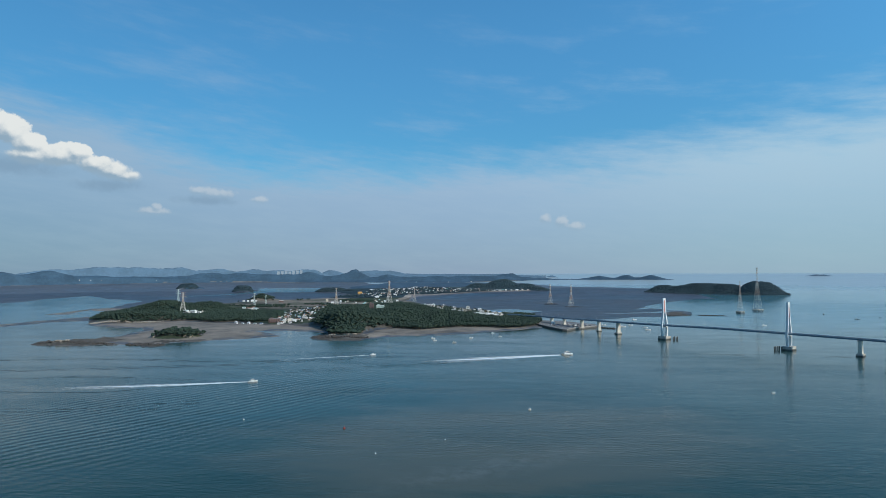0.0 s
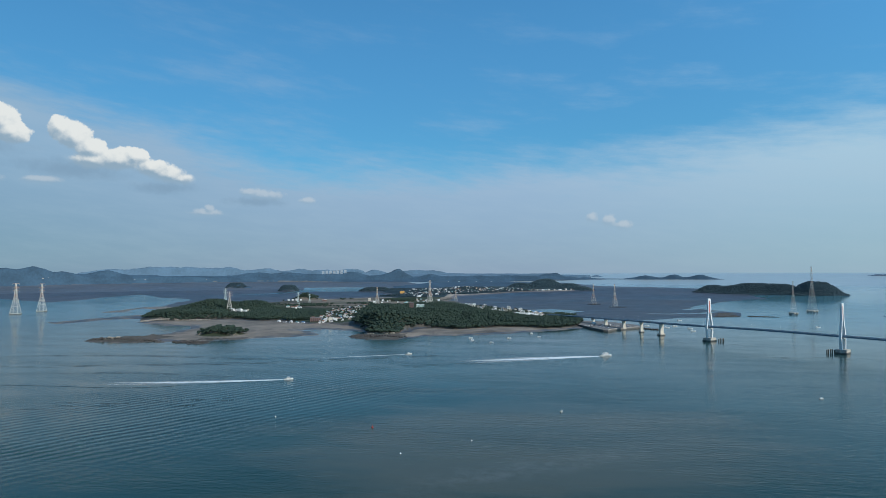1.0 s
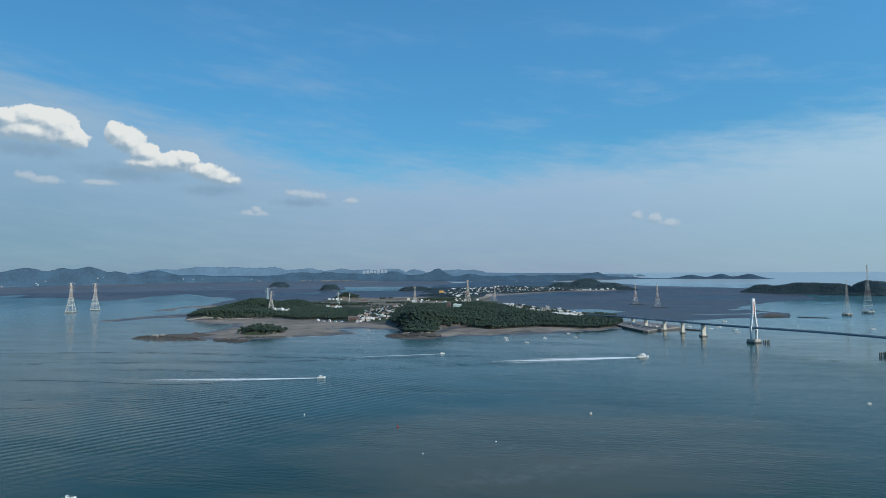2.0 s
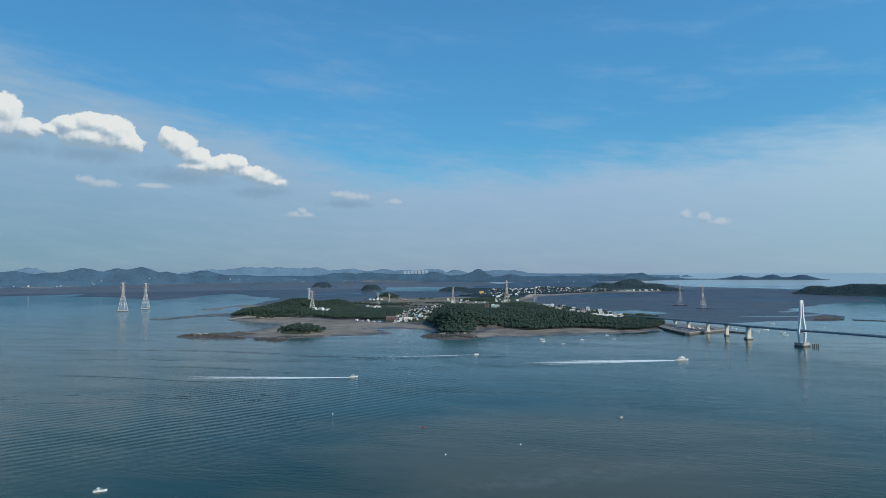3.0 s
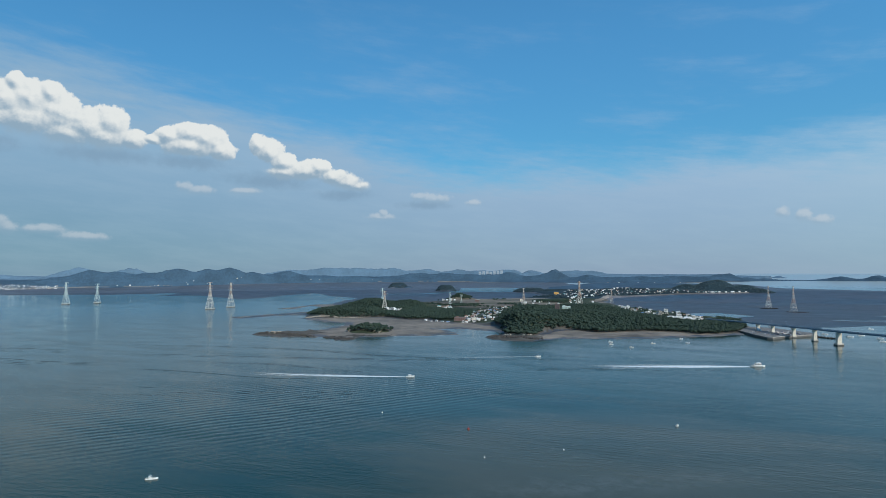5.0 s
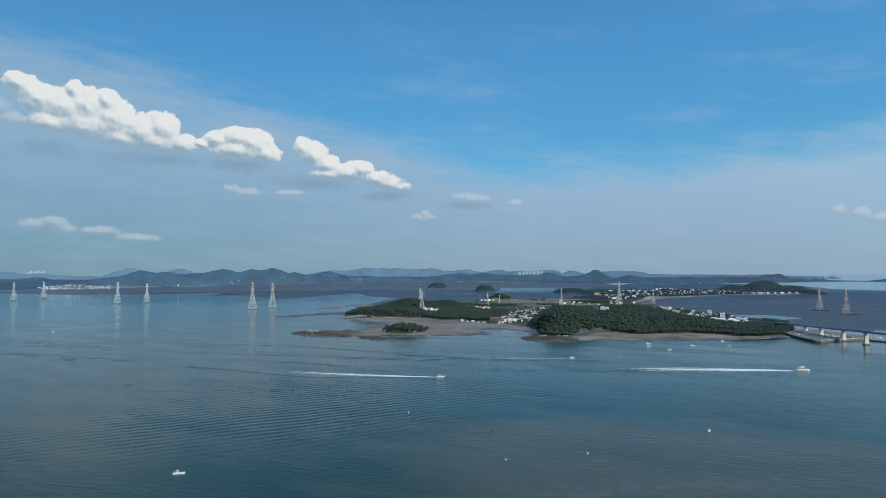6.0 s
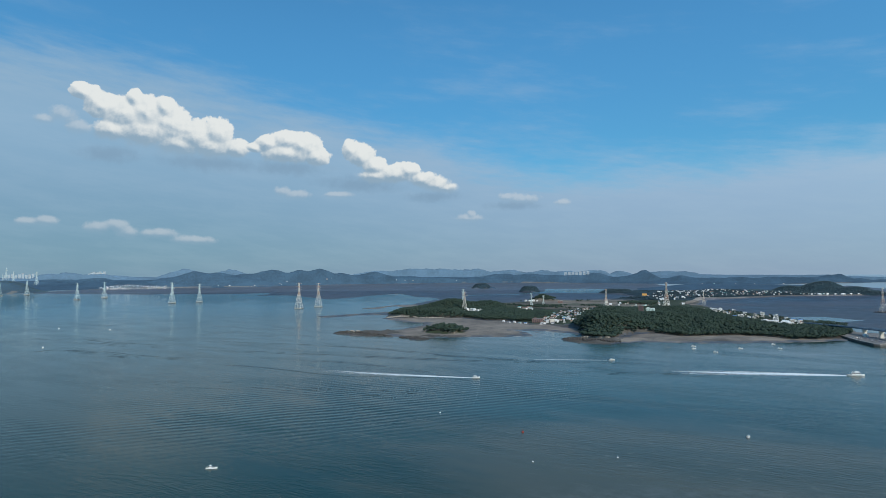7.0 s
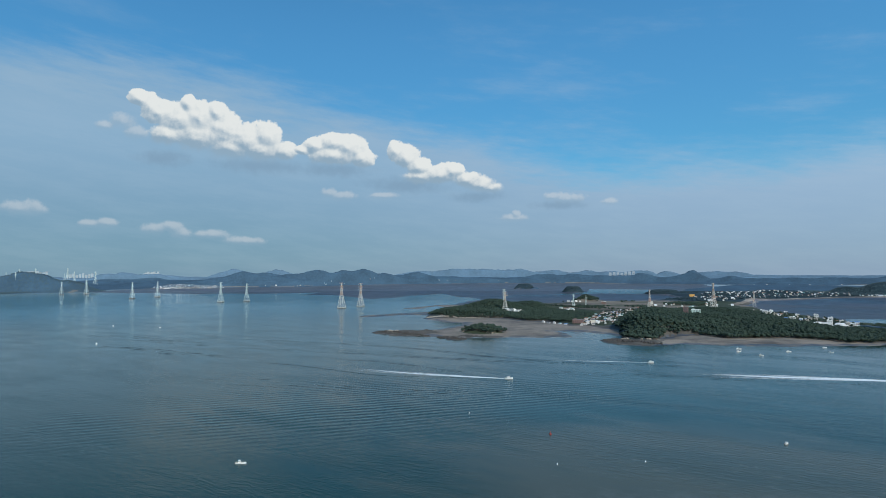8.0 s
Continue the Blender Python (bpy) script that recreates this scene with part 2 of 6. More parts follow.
def water_material():
    """Silty green-blue tidal water: gloss on dark water, wind ripples, long wash of passing boats, silt clouds."""
    m = bpy.data.materials.new("tidal_water")
    m.use_nodes = True
    t = m.node_tree
    s = t.nodes["Principled BSDF"]
    at = t.nodes.new("ShaderNodeTexCoord").outputs["Object"]
    broad = grain(t, at, 0.0035, 5.0, 0.55, (1.0, 2.2, 1.0))
    patch = grain(t, at, 0.012, 5.0, 0.6, (0.6, 1.6, 1.0))
    colour = blend(t, ease(t, broad, 0.35, 0.68), (0.013, 0.041, 0.036), (0.018, 0.051, 0.045))
    spot = t.nodes.new("ShaderNodeSeparateXYZ")
    link(t, at, spot.inputs[0])
    # eastern and far water painted paler, in place of the low sky it mirrors
    sky_sheen = calc(t, "MULTIPLY", ease(t, spot.outputs[0], 100.0, 700.0), ease(t, spot.outputs[1], 1150.0, 2000.0))
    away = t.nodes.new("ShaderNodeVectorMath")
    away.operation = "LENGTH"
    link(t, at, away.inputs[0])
    sky_sheen = calc(t, "MAXIMUM", sky_sheen, ease(t, away.outputs["Value"], 1500.0, 2900.0))
    colour = blend(t, sky_sheen, colour, blend(t, ease(t, patch, 0.3, 0.7), (0.056, 0.170, 0.214), (0.076, 0.206, 0.254)))
    # haze-pale tone painted into the farthest sea
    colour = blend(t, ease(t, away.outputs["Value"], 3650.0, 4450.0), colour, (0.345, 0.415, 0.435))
    # a cloud of brown silt stirred up over a shoal
    shoal = t.nodes.new("ShaderNodeMapping")
    shoal.vector_type = "TEXTURE"
    shoal.inputs["Location"].default_value, shoal.inputs["Rotation"].default_value, shoal.inputs["Scale"].default_value = (0, 545, 0), (0, 0, 0.30), (290, 210, 1)
    link(t, at, shoal.inputs[0])
    reach = t.nodes.new("ShaderNodeVectorMath")
    reach.operation = "LENGTH"
    link(t, shoal.outputs[0], reach.inputs[0])
    silt = calc(t, "MULTIPLY", ease(t, calc(t, "ADD", reach.outputs["Value"], calc(t, "MULTIPLY", calc(t, "SUBTRACT", patch, 0.5), 1.1)), 1.0, 0.45), ease(t, broad, 0.25, 0.6, 0.6, 1.0))
    colour = blend(t, calc(t, "MULTIPLY", silt, 0.8), colour, (0.088, 0.088, 0.064))
    curd = calc(t, "MULTIPLY", ease(t, grain(t, at, 0.09, 6.0, 0.7, (0.5, 1.3, 1.0)), 0.58, 0.72), ease(t, reach.outputs["Value"], 0.62, 0.1))
    colour = blend(t, calc(t, "MULTIPLY", curd, 0.42), colour, (0.24, 0.25, 0.22))
    bar = t.nodes.new("ShaderNodeMapping")
    bar.vector_type = "TEXTURE"
    bar.inputs["Location"].default_value, bar.inputs["Rotation"].default_value, bar.inputs["Scale"].default_value = (5, 478, 0), (0, 0, 0.57), (165, 30, 1)
    link(t, at, bar.inputs[0])
    reach_bar = t.nodes.new("ShaderNodeVectorMath")
    reach_bar.operation = "LENGTH"
    link(t, bar.outputs[0], reach_bar.inputs[0])
    stir = grain(t, at, 0.06, 6.0, 0.7)
    colour = blend(t, calc(t, "MULTIPLY", ease(t, reach_bar.outputs["Value"], 1.0, 0.15), ease(t, stir, 0.38, 0.66)), colour, (0.102, 0.110, 0.094))
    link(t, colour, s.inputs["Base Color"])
    s.inputs["IOR"].default_value = 1.333
    link(t, ease(t, away.outputs["Value"], 350.0, 1900.0, 0.17, 0.5), s.inputs["Specular IOR Level"])
    # ripples
    ripple = grain(t, at, 0.16, 5.0, 0.6, (0.55, 1.5, 1.0))
    chop = grain(t, at, 0.035, 4.0, 0.55, (0.5, 1.6, 1.0))
    wash = t.nodes.new("ShaderNodeTexWave")
    wash.wave_profile = "SIN"
    wash.inputs["Scale"].default_value, wash.inputs["Distortion"].default_value, wash.inputs["Detail"].default_value = 0.025, 4.5, 2.5
    wash.inputs["Detail Scale"].default_value = 0.35
    turn = t.nodes.new("ShaderNodeMapping")
    turn.inputs["Rotation"].default_value = (0, 0, radians(33))
    link(t, at, turn.inputs[0])
    link(t, turn.outputs[0], wash.inputs["Vector"])
    band = t.nodes.new("ShaderNodeMapping")
    band.vector_type = "TEXTURE"
    band.inputs["Location"].default_value, band.inputs["Rotation"].default_value, band.inputs["Scale"].default_value = (-370, 600, 0), (0, 0, radians(57)), (420, 190, 1)
    link(t, at, band.inputs[0])
    near = t.nodes.new("ShaderNodeVectorMath")
    near.operation = "LENGTH"
    link(t, band.outputs[0], near.inputs[0])
    swell = calc(t, "MULTIPLY", calc(t, "MULTIPLY", wash.outputs["Fac"], ease(t, patch, 0.3, 0.65, 0.25, 1.0)), ease(t, near.outputs["Value"], 1.15, 0.2))
    height = calc(t, "ADD", calc(t, "MULTIPLY", ripple, 0.72), calc(t, "ADD", calc(t, "MULTIPLY", chop, 0.75), calc(t, "MULTIPLY", swell, 0.8)))
    relief = node(t, "ShaderNodeBump", Strength=0.7, Distance=1.0)
    link(t, height, relief.inputs["Height"])
    place = t.nodes.new("ShaderNodeSeparateXYZ")
    link(t, at, place.inputs[0])
    calm = calc(t, "MAXIMUM", sky_sheen, calc(t, "MULTIPLY", ease(t, place.outputs[0], 100.0, 700.0), ease(t, place.outputs[1], 1300.0, 2200.0)))
    still = ease(t, away.outputs["Value"], 2900.0, 3500.0)
    lanes = ease(t, grain(t, at, 0.0065, 6.0, 0.62, (0.45, 1.9, 1.0)), 0.36, 0.64, 0.45, 1.55)
    link(t, calc(t, "MULTIPLY", lanes, calc(t, "SUBTRACT", 0.40, calc(t, "ADD", calc(t, "MULTIPLY", ease(t, away.outputs["Value"], 600.0, 1900.0), 0.19), calc(t, "MULTIPLY", still, 0.03)))), relief.inputs["Strength"])
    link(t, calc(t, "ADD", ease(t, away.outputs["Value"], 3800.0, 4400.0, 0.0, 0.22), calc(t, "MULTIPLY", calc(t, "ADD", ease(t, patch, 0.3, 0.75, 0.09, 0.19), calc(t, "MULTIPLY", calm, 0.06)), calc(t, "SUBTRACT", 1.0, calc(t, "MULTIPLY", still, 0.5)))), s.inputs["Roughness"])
    lean = t.nodes.new("ShaderNodeMix")
    lean.data_type = "VECTOR"
    link(t, ease(t, away.outputs["Value"], 2900.0, 3500.0, 0.5, 0.8), lean.inputs[0])
    lean.inputs[4].default_value = (0.0, 0.0, 1.0)
    link(t, t.nodes.new("ShaderNodeNewGeometry").outputs["Normal"], lean.inputs[5])
    link(t, lean.outputs[1], relief.inputs["Normal"])
    link(t, relief.outputs[0], s.inputs["Normal"])
    return m


def ground_material(name, mud, sand, woods, rock, scale, patchy=1.0):
    """Cover of the ground by its kind: wet mud, sand, soil and grass, rock."""
    m = bpy.data.materials.new(name)
    m.use_nodes = True
    t = m.node_tree
    s = t.nodes["Principled BSDF"]
    kind = t.nodes.new("ShaderNodeAttribute")
    kind.attribute_name = "cover"
    split = t.nodes.new("ShaderNodeSeparateColor")
    link(t, kind.outputs["Color"], split.inputs[0])
    at = t.nodes.new("ShaderNodeTexCoord").outputs["Object"]
    big = grain(t, at, 0.004 * scale, 6.0, 0.6)
    mid = grain(t, at, 0.03 * scale, 5.0, 0.6)
    small = grain(t, at, 0.25 * scale, 4.0, 0.6)
    def uneven(colour, much):
        mix = calc(t, "ADD", calc(t, "MULTIPLY", big, 0.5), calc(t, "ADD", calc(t, "MULTIPLY", mid, 0.3), calc(t, "MULTIPLY", small, 0.2)))
        return blend(t, ease(t, mix, 0.36, 0.64), tuple(c * (1 - much * patchy) for c in colour), tuple(c * (1 + much * patchy) for c in colour))
    colour = uneven(mud, 0.4)
    for slot, shade, much in ((0, sand, 0.55), (1, woods, 0.45), (2, rock, 0.5)):
        rag = calc(t, "ADD", split.outputs[slot], calc(t, "MULTIPLY", calc(t, "SUBTRACT", mid, 0.5), 0.7))
        colour = blend(t, ease(t, rag, 0.35, 0.65), colour, uneven(shade, much))
    link(t, colour, s.inputs["Base Color"])
    dry = calc(t, "MAXIMUM", split.outputs[0], calc(t, "MAXIMUM", split.outputs[1], split.outputs[2]))
    wet = calc(t, "ADD", calc(t, "MULTIPLY", calc(t, "SUBTRACT", big, 0.5), 0.9), 0.55)
    s.inputs["Specular IOR Level"].default_value = 0.3
    link(t, calc(t, "MAXIMUM", wet, calc(t, "MULTIPLY", dry, 0.9)), s.inputs["Roughness"])
    relief = node(t, "ShaderNodeBump", Strength=0.5 * patchy, Distance=1.2)
    link(t, calc(t, "ADD", mid, calc(t, "MULTIPLY", small, 0.5)), relief.inputs["Height"])
    link(t, relief.outputs[0], s.inputs["Normal"])
    return m


WATER = water_material()
GROUND = ground_material("shore_ground", (0.063, 0.073, 0.088), (0.195, 0.160, 0.125), (0.040, 0.052, 0.028), (0.085, 0.076, 0.064), 1.0)
# aerial haze is painted into the three far ground colours
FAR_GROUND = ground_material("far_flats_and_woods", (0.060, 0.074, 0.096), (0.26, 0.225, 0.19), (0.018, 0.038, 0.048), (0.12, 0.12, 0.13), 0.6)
FAR_WOODS = ground_material("haze_blue_ridge_woods", (0.092, 0.110, 0.134), (0.15, 0.15, 0.145), (0.044, 0.087, 0.130), (0.12, 0.13, 0.14), 2.2, 0.55)
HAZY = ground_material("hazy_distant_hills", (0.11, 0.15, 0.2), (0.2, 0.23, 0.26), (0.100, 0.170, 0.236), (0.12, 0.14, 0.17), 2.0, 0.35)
CONCRETE = material("weathered_concrete", (0.42, 0.39, 0.34), 0.85, vary=0.25, scale=0.15, bump=0.2, bump_scale=0.1)
DARK_CONCRETE = material("tide_stained_concrete", (0.10, 0.095, 0.085), 0.8, vary=0.4, scale=0.3, bump=0.3, bump_scale=0.2)
WHITE_STEEL = material("white_painted_steel", (0.74, 0.75, 0.74), 0.45, vary=0.08, scale=0.1)
RED_STEEL = material("red_painted_steel", (0.55, 0.10, 0.07), 0.5, vary=0.2, scale=0.1)
ORANGE_STEEL = material("faded_red_tower_steel", (0.46, 0.29, 0.21), 0.55, vary=0.2, scale=0.1)
TOWER_STEEL = material("weathered_white_tower_steel", (0.56, 0.53, 0.47), 0.55, vary=0.15, scale=0.1)
PALE_STEEL = material("galvanised_tower_steel", (0.52, 0.60, 0.57), 0.5, vary=0.12, scale=0.1)
BLUE_STEEL = material("blue_painted_girder", (0.15, 0.26, 0.39), 0.5, vary=0.2, scale=0.08)
ASPHALT = material("asphalt", (0.06, 0.06, 0.062), 0.9, vary=0.2, scale=0.2, bump=0.2, bump_scale=0.02)
CABLE = material("grey_stay_cable", (0.30, 0.32, 0.34), 0.6, vary=0.1)
# ---- plan: metres placed by camera rays, folded together beyond NEAR so that the whole distance lies within 5 km ----
# middle of the camera path, so that the fold keeps what it sees
HUB = (50.0, 28.0, 147.5)
NEAR, SPAN = 2700.0, 2350.0


def shrink(r):
    """Scale about HUB of what lies r metres away."""
    u = np.maximum(r - NEAR, 0.0)
    return np.where(r > NEAR, (NEAR + SPAN * u / (SPAN + u)) / np.maximum(r, 1.0), 1.0)


def site(x, y, z=0.0, turn=0.0, size=1.0):
    """Pose for a thing at an unfolded place of the plan."""
    k = float(shrink(math.hypot(x - HUB[0], y - HUB[1])))
    p = [h + k * (c - h) for h, c in zip(HUB, (x, y, z))]
    return pose(*p, 0, 0, turn) @ Matrix.Scale(k * size, 4)


def place_unfolded(bearing, reach):
    """Plan place at a bearing (degrees left of +y) and distance from HUB."""
    a = radians(bearing)
    return HUB[0] - reach * math.sin(a), HUB[1] + reach * math.cos(a)


TABLE = np.random.RandomState(7).rand(256, 256)


def rough_field(x, y, size, octaves=4, seed=0):
    """Smooth noise, about -1..1, of the given grain size in metres."""
    total, amp, weight = 0.0, 1.0, 0.0
    for k in range(octaves):
        u, v = x / size + 17.3 * (k + seed), y / size + 9.1 * (k + 2 * seed)
        i, j = np.floor(u).astype(int), np.floor(v).astype(int)
        a, b = u - i, v - j
        a, b = a * a * (3 - 2 * a), b * b * (3 - 2 * b)
        i, j, i2, j2 = i % 256, j % 256, (i + 1) % 256, (j + 1) % 256
        value = (TABLE[i, j] * (1 - a) + TABLE[i2, j] * a) * (1 - b) + (TABLE[i, j2] * (1 - a) + TABLE[i2, j2] * a) * b
        total, weight = total + amp * (value * 2 - 1), weight + amp
        amp, size = amp * 0.55, size * 0.47
    return total / weight


def inward(x, y, ring):
    """Distance inside (plus) or outside (minus) a closed outline."""
    best, inside = np.full(np.shape(x), 1e9), np.zeros(np.shape(x), bool)
    for (ax, ay), (bx, by) in zip(ring, ring[1:] + ring[:1]):
        dx, dy = bx - ax, by - ay
        f = np.clip(((x - ax) * dx + (y - ay) * dy) / (dx * dx + dy * dy + 1e-9), 0, 1)
        best = np.minimum(best, np.hypot(x - ax - f * dx, y - ay - f * dy))
        if ay != by:
            inside ^= ((ay > y) != (by > y)) & (x < dx * (y - ay) / dy + ax)
    return np.where(inside, best, -best)


SPIT = [(-960, 1200), (-877, 1180), (-800, 1212), (-720, 1178), (-684, 1187), (-704, 1240), (-637, 1278), (-550, 1338), (-505, 1385), (-560, 1460),
        (-610, 1500), (-540, 1520), (-457, 1485), (-410, 1445), (-420, 1590), (-560, 1690), (-640, 1720), (-830, 1760), (-945, 1800), (-1090, 1745),
        (-1190, 1655), (-1140, 1640), (-1015, 1560), (-950, 1575), (-905, 1490), (-877, 1357), (-895, 1290), (-965, 1240)]
LAND = [(-1195, 1690), (-1100, 1690), (-1020, 1745), (-945, 1795), (-830, 1740), (-780, 1755), (-640, 1640), (-600, 1670), (-480, 1590), (-420, 1500),
        (-395, 1400), (-340, 1370), (-326, 1425), (-328, 1505), (-300, 1566), (-279, 1598), (-246, 1574), (-199, 1545), (-140, 1600), (-115, 1622), (-49, 1632), (16, 1600), (70, 1592),
        (118, 1660), (140, 1770), (130, 2000), (60, 2200), (-100, 2400), (-300, 2750), (-420, 3000), (-493, 3080), (-470, 3660), (-364, 3871),
        (-168, 4337), (299, 4711), (420, 5000), (250, 5700), (100, 8000), (-900, 8700), (-1500, 8500), (-1450, 5900), (-1250, 4800), (-1200, 4300), (-900, 3700), (-1000, 3300), (-1270, 3150),
        (-1290, 2500), (-1330, 2250), (-1390, 2030), (-1250, 1790)]
BEACH = [(-415, 1340), (-385, 1312), (-300, 1321), (-252, 1368), (-148, 1418), (-32, 1488), (28, 1536), (116, 1612), (126, 1700), (40, 1670),
         (-120, 1690), (-300, 1660), (-335, 1450), (-405, 1420)]
BAR_SOUTH = [(-1444, 1611), (-1351, 1594), (-1350, 1728), (-1230, 1800), (-1290, 1900), (-1371, 1985), (-1409, 1830)]
BAR_NORTH = [(-1588, 2056), (-1504, 2086), (-1564, 2285), (-1380, 2200), (-1330, 2450), (-1575, 2450), (-1650, 2405), (-1581, 2187)]
MUD_WEST = [(-1360, 2060), (-1480, 2300), (-1635, 2520), (-1727, 2731), (-1861, 3049), (-2203, 3292), (-2676, 3693), (-2584, 3271), (-2463, 2938),
            (-2437, 2707), (-2791, 2919), (-3175, 3086), (-3345, 2932), (-3400, 3050), (-3711, 3511), (-3729, 3250), (-3845, 2984), (-4144, 2891),
            (-4329, 2725), (-5400, 2500), (-5900, 2700), (-6700, 4000), (-6000, 4800), (-6200, 5700), (-6300, 6800), (-5800, 7900), (-4300, 9500),
            (-2000, 8800), (-700, 5000), (-900, 3300), (-1250, 2700)]
MUD_EAST = [(120, 2010), (290, 1873), (451, 2040), (549, 2041), (645, 2095), (695, 2267), (605, 2506), (876, 3126), (1145, 3382), (1268, 4047),
            (1300, 5300), (974, 5769), (562, 6223), (290, 8100), (0, 7000), (300, 5000), (299, 4711), (-168, 4337), (-364, 3871), (-468, 3662),
            (-493, 3079), (-300, 2700), (-100, 2300)]
PLAIN = [(-1290, 2420), (-1000, 2330), (-700, 2350), (-560, 2450), (-600, 2900), (-800, 3250), (-1000, 3300), (-1260, 3000)]
CREEK = [(-2030, 3430), (-1925, 3720), (-1790, 3960), (-1800, 4160), (-1690, 4440), (-1447, 4470), (-1390, 4780), (-1618, 4940), (-1900, 4690), (-1850, 4300), (-1830, 4000), (-1950, 3740)]
CREEK_NORTH = [(-1900, 4680), (-1663, 4434), (-1447, 4440), (-1270, 4540), (-1360, 4900), (-1450, 5480), (-1866, 5680), (-2200, 5480), (-2077, 5180), (-1971, 4880)]
POOLS = [(380, 2196), (450, 2196), (560, 2245), (640, 2335), (634, 2338), (554, 2251), (450, 2202), (380, 2200)]
POOL_NORTH = [(560, 2455), (640, 2560), (700, 2640), (694, 2644), (632, 2566), (554, 2460)]
BASIN = [(-10, 2195), (100, 2205), (165, 2300), (60, 2430), (-30, 2370)]
ISLE_EAST = [(1080, 4450), (1190, 4160), (1400, 3980), (1650, 3870), (1735, 3870), (1745, 3960), (1670, 4250), (1400, 4500), (1150, 4650)]
MAINLAND = [(-5400, 1500), (-5480, 2020), (-5600, 2300), (-6100, 2950), (-6383, 3685), (-5886, 4528), (-5650, 4851), (-5898, 5658), (-5900, 6760), (-5400, 7799),
            (-4600, 8502), (-3700, 8900), (-2600, 8500), (-1500, 8400), (-600, 8300), (200, 9800), (500, 10500), (1700, 11600), (900, 13000), (-2000, 21000),
            (-14000, 17000), (-17000, 9000), (-15000, 3500), (-8500, 1200)]

# hills: x, y, height, spread
HILLS_NEAR = [
    (-1185, 1800, 11, 40), (-1115, 1770, 17, 46), (-1045, 1805, 15, 50), (-1215, 2165, 33, 70), (-1090, 2235, 25, 75), (-985, 2275, 13, 55), (-1060, 2110, 8, 50), (-1090, 1990, 4, 50), (-870, 1960, 3, 90), (-735, 1352, 11, 36),
    (-400, 1570, 33, 75), (-310, 1790, 27, 100), (-470, 1870, 27, 90), (-170, 1800, 20, 85), (-555, 2080, 22, 110), (-400, 2290, 17, 110),
    (-30, 1790, 1.5, 80), (-640, 3500, 14, 180), (-1220, 3070, 26, 45), (-800, 4300, 18, 220), (-500, 4900, 20, 250),
]
HILLS_MID = [
    (30, 5000, 80, 120), (-150, 4950, 50, 95), (210, 4890, 45, 100), (310, 4790, 25, 65), (1150, 4350, 46, 75), (1250, 4210, 48, 95),
    (1350, 4180, 58, 110), (1480, 4090, 52, 95), (1630, 3975, 74, 95), (1690, 3930, 42, 50), 
    (-6020, 2230, 155, 180), (-6070, 2070, 125, 150), (-5930, 2450, 98, 180),
]
ISLETS = [(-2820, 5350, 40, 72), (-2680, 5300, 16, 34), (-1950, 4550, 42, 58), (-1230, 4490, 28, 95)]
RIDGE_WEST = [
    (-6730, 4250, 62, 220), (-6680, 4520, 84, 240), (-6600, 4810, 188, 200), (-6450, 5170, 161, 260), (-6380, 5420, 161, 170),
    (-6360, 5750, 239, 160), (-6290, 5980, 174, 180), (-6270, 6290, 205, 130), (-6190, 6640, 229, 180), (-6180, 7060, 182, 160),
    (-6180, 7840, 166, 150), (-6260, 7520, 132, 330), (-5970, 8250, 110, 420), (-5320, 8930, 105, 430), (-4750, 9470, 140, 290),
    (-4260, 9820, 128, 300), (-3620, 10080, 126, 300), (-3210, 10110, 154, 150),
]
RIDGE_NORTH = [
    (-2830, 10020, 105, 210), (-2430, 10020, 205, 125), (-2620, 9970, 133, 130), (-1800, 9850, 122, 150), (-1340, 9730, 104, 270),
    (-930, 9780, 99, 270), (-530, 10010, 101, 270), (-170, 10420, 112, 210), (120, 10830, 124, 150), (220, 10830, 114, 70),
    (460, 11020, 67, 90), (760, 11300, 40, 110), (1130, 11250, 12, 330),
]
RIDGE_FAR = [
    (-11000, 7770, 267, 400), (-10510, 8430, 279, 350), (-8200, 13150, 297, 720), (-9220, 11810, 241, 560), (-8880, 12690, 271, 570),
    (-7470, 13570, 281, 570), (-6710, 13970, 265, 430), (-5930, 14320, 233, 430), (-4640, 14270, 261, 350), (-5220, 14070, 229, 420),
    (-4180, 14940, 212, 290), (-3340, 15660, 196, 590), (-2780, 15770, 164, 370), (1330, 15980, 85, 80),
    (-11560, 5790, 235, 230), (-11360, 6180, 200, 300), (-11650, 5500, 190, 250), (1794, 11162, 78, 150), (1590, 11190, 34, 130), (2239, 11083, 96, 120), (2030, 11110, 36, 160), (2662, 10991, 86, 140), (2450, 11040, 40, 150), (8640, 17550, 78, 110), (8800, 17470, 92, 95), (-13400, 4700, 165, 700), (-12300, 6900, 150, 600),
]


def bumps(x, y, hills, blunt=1.0, widen=1.0):
    """Hills that merge softly by their highest."""
    z = np.zeros(np.shape(x))
    for hx, hy, high, wide in hills:
        d2 = ((x - hx) ** 2 + (y - hy) ** 2) / (wide * widen) ** 2
        z = z + (high * np.exp(-0.5 * np.minimum(d2, 30) ** blunt)) ** 4
    return z ** 0.25


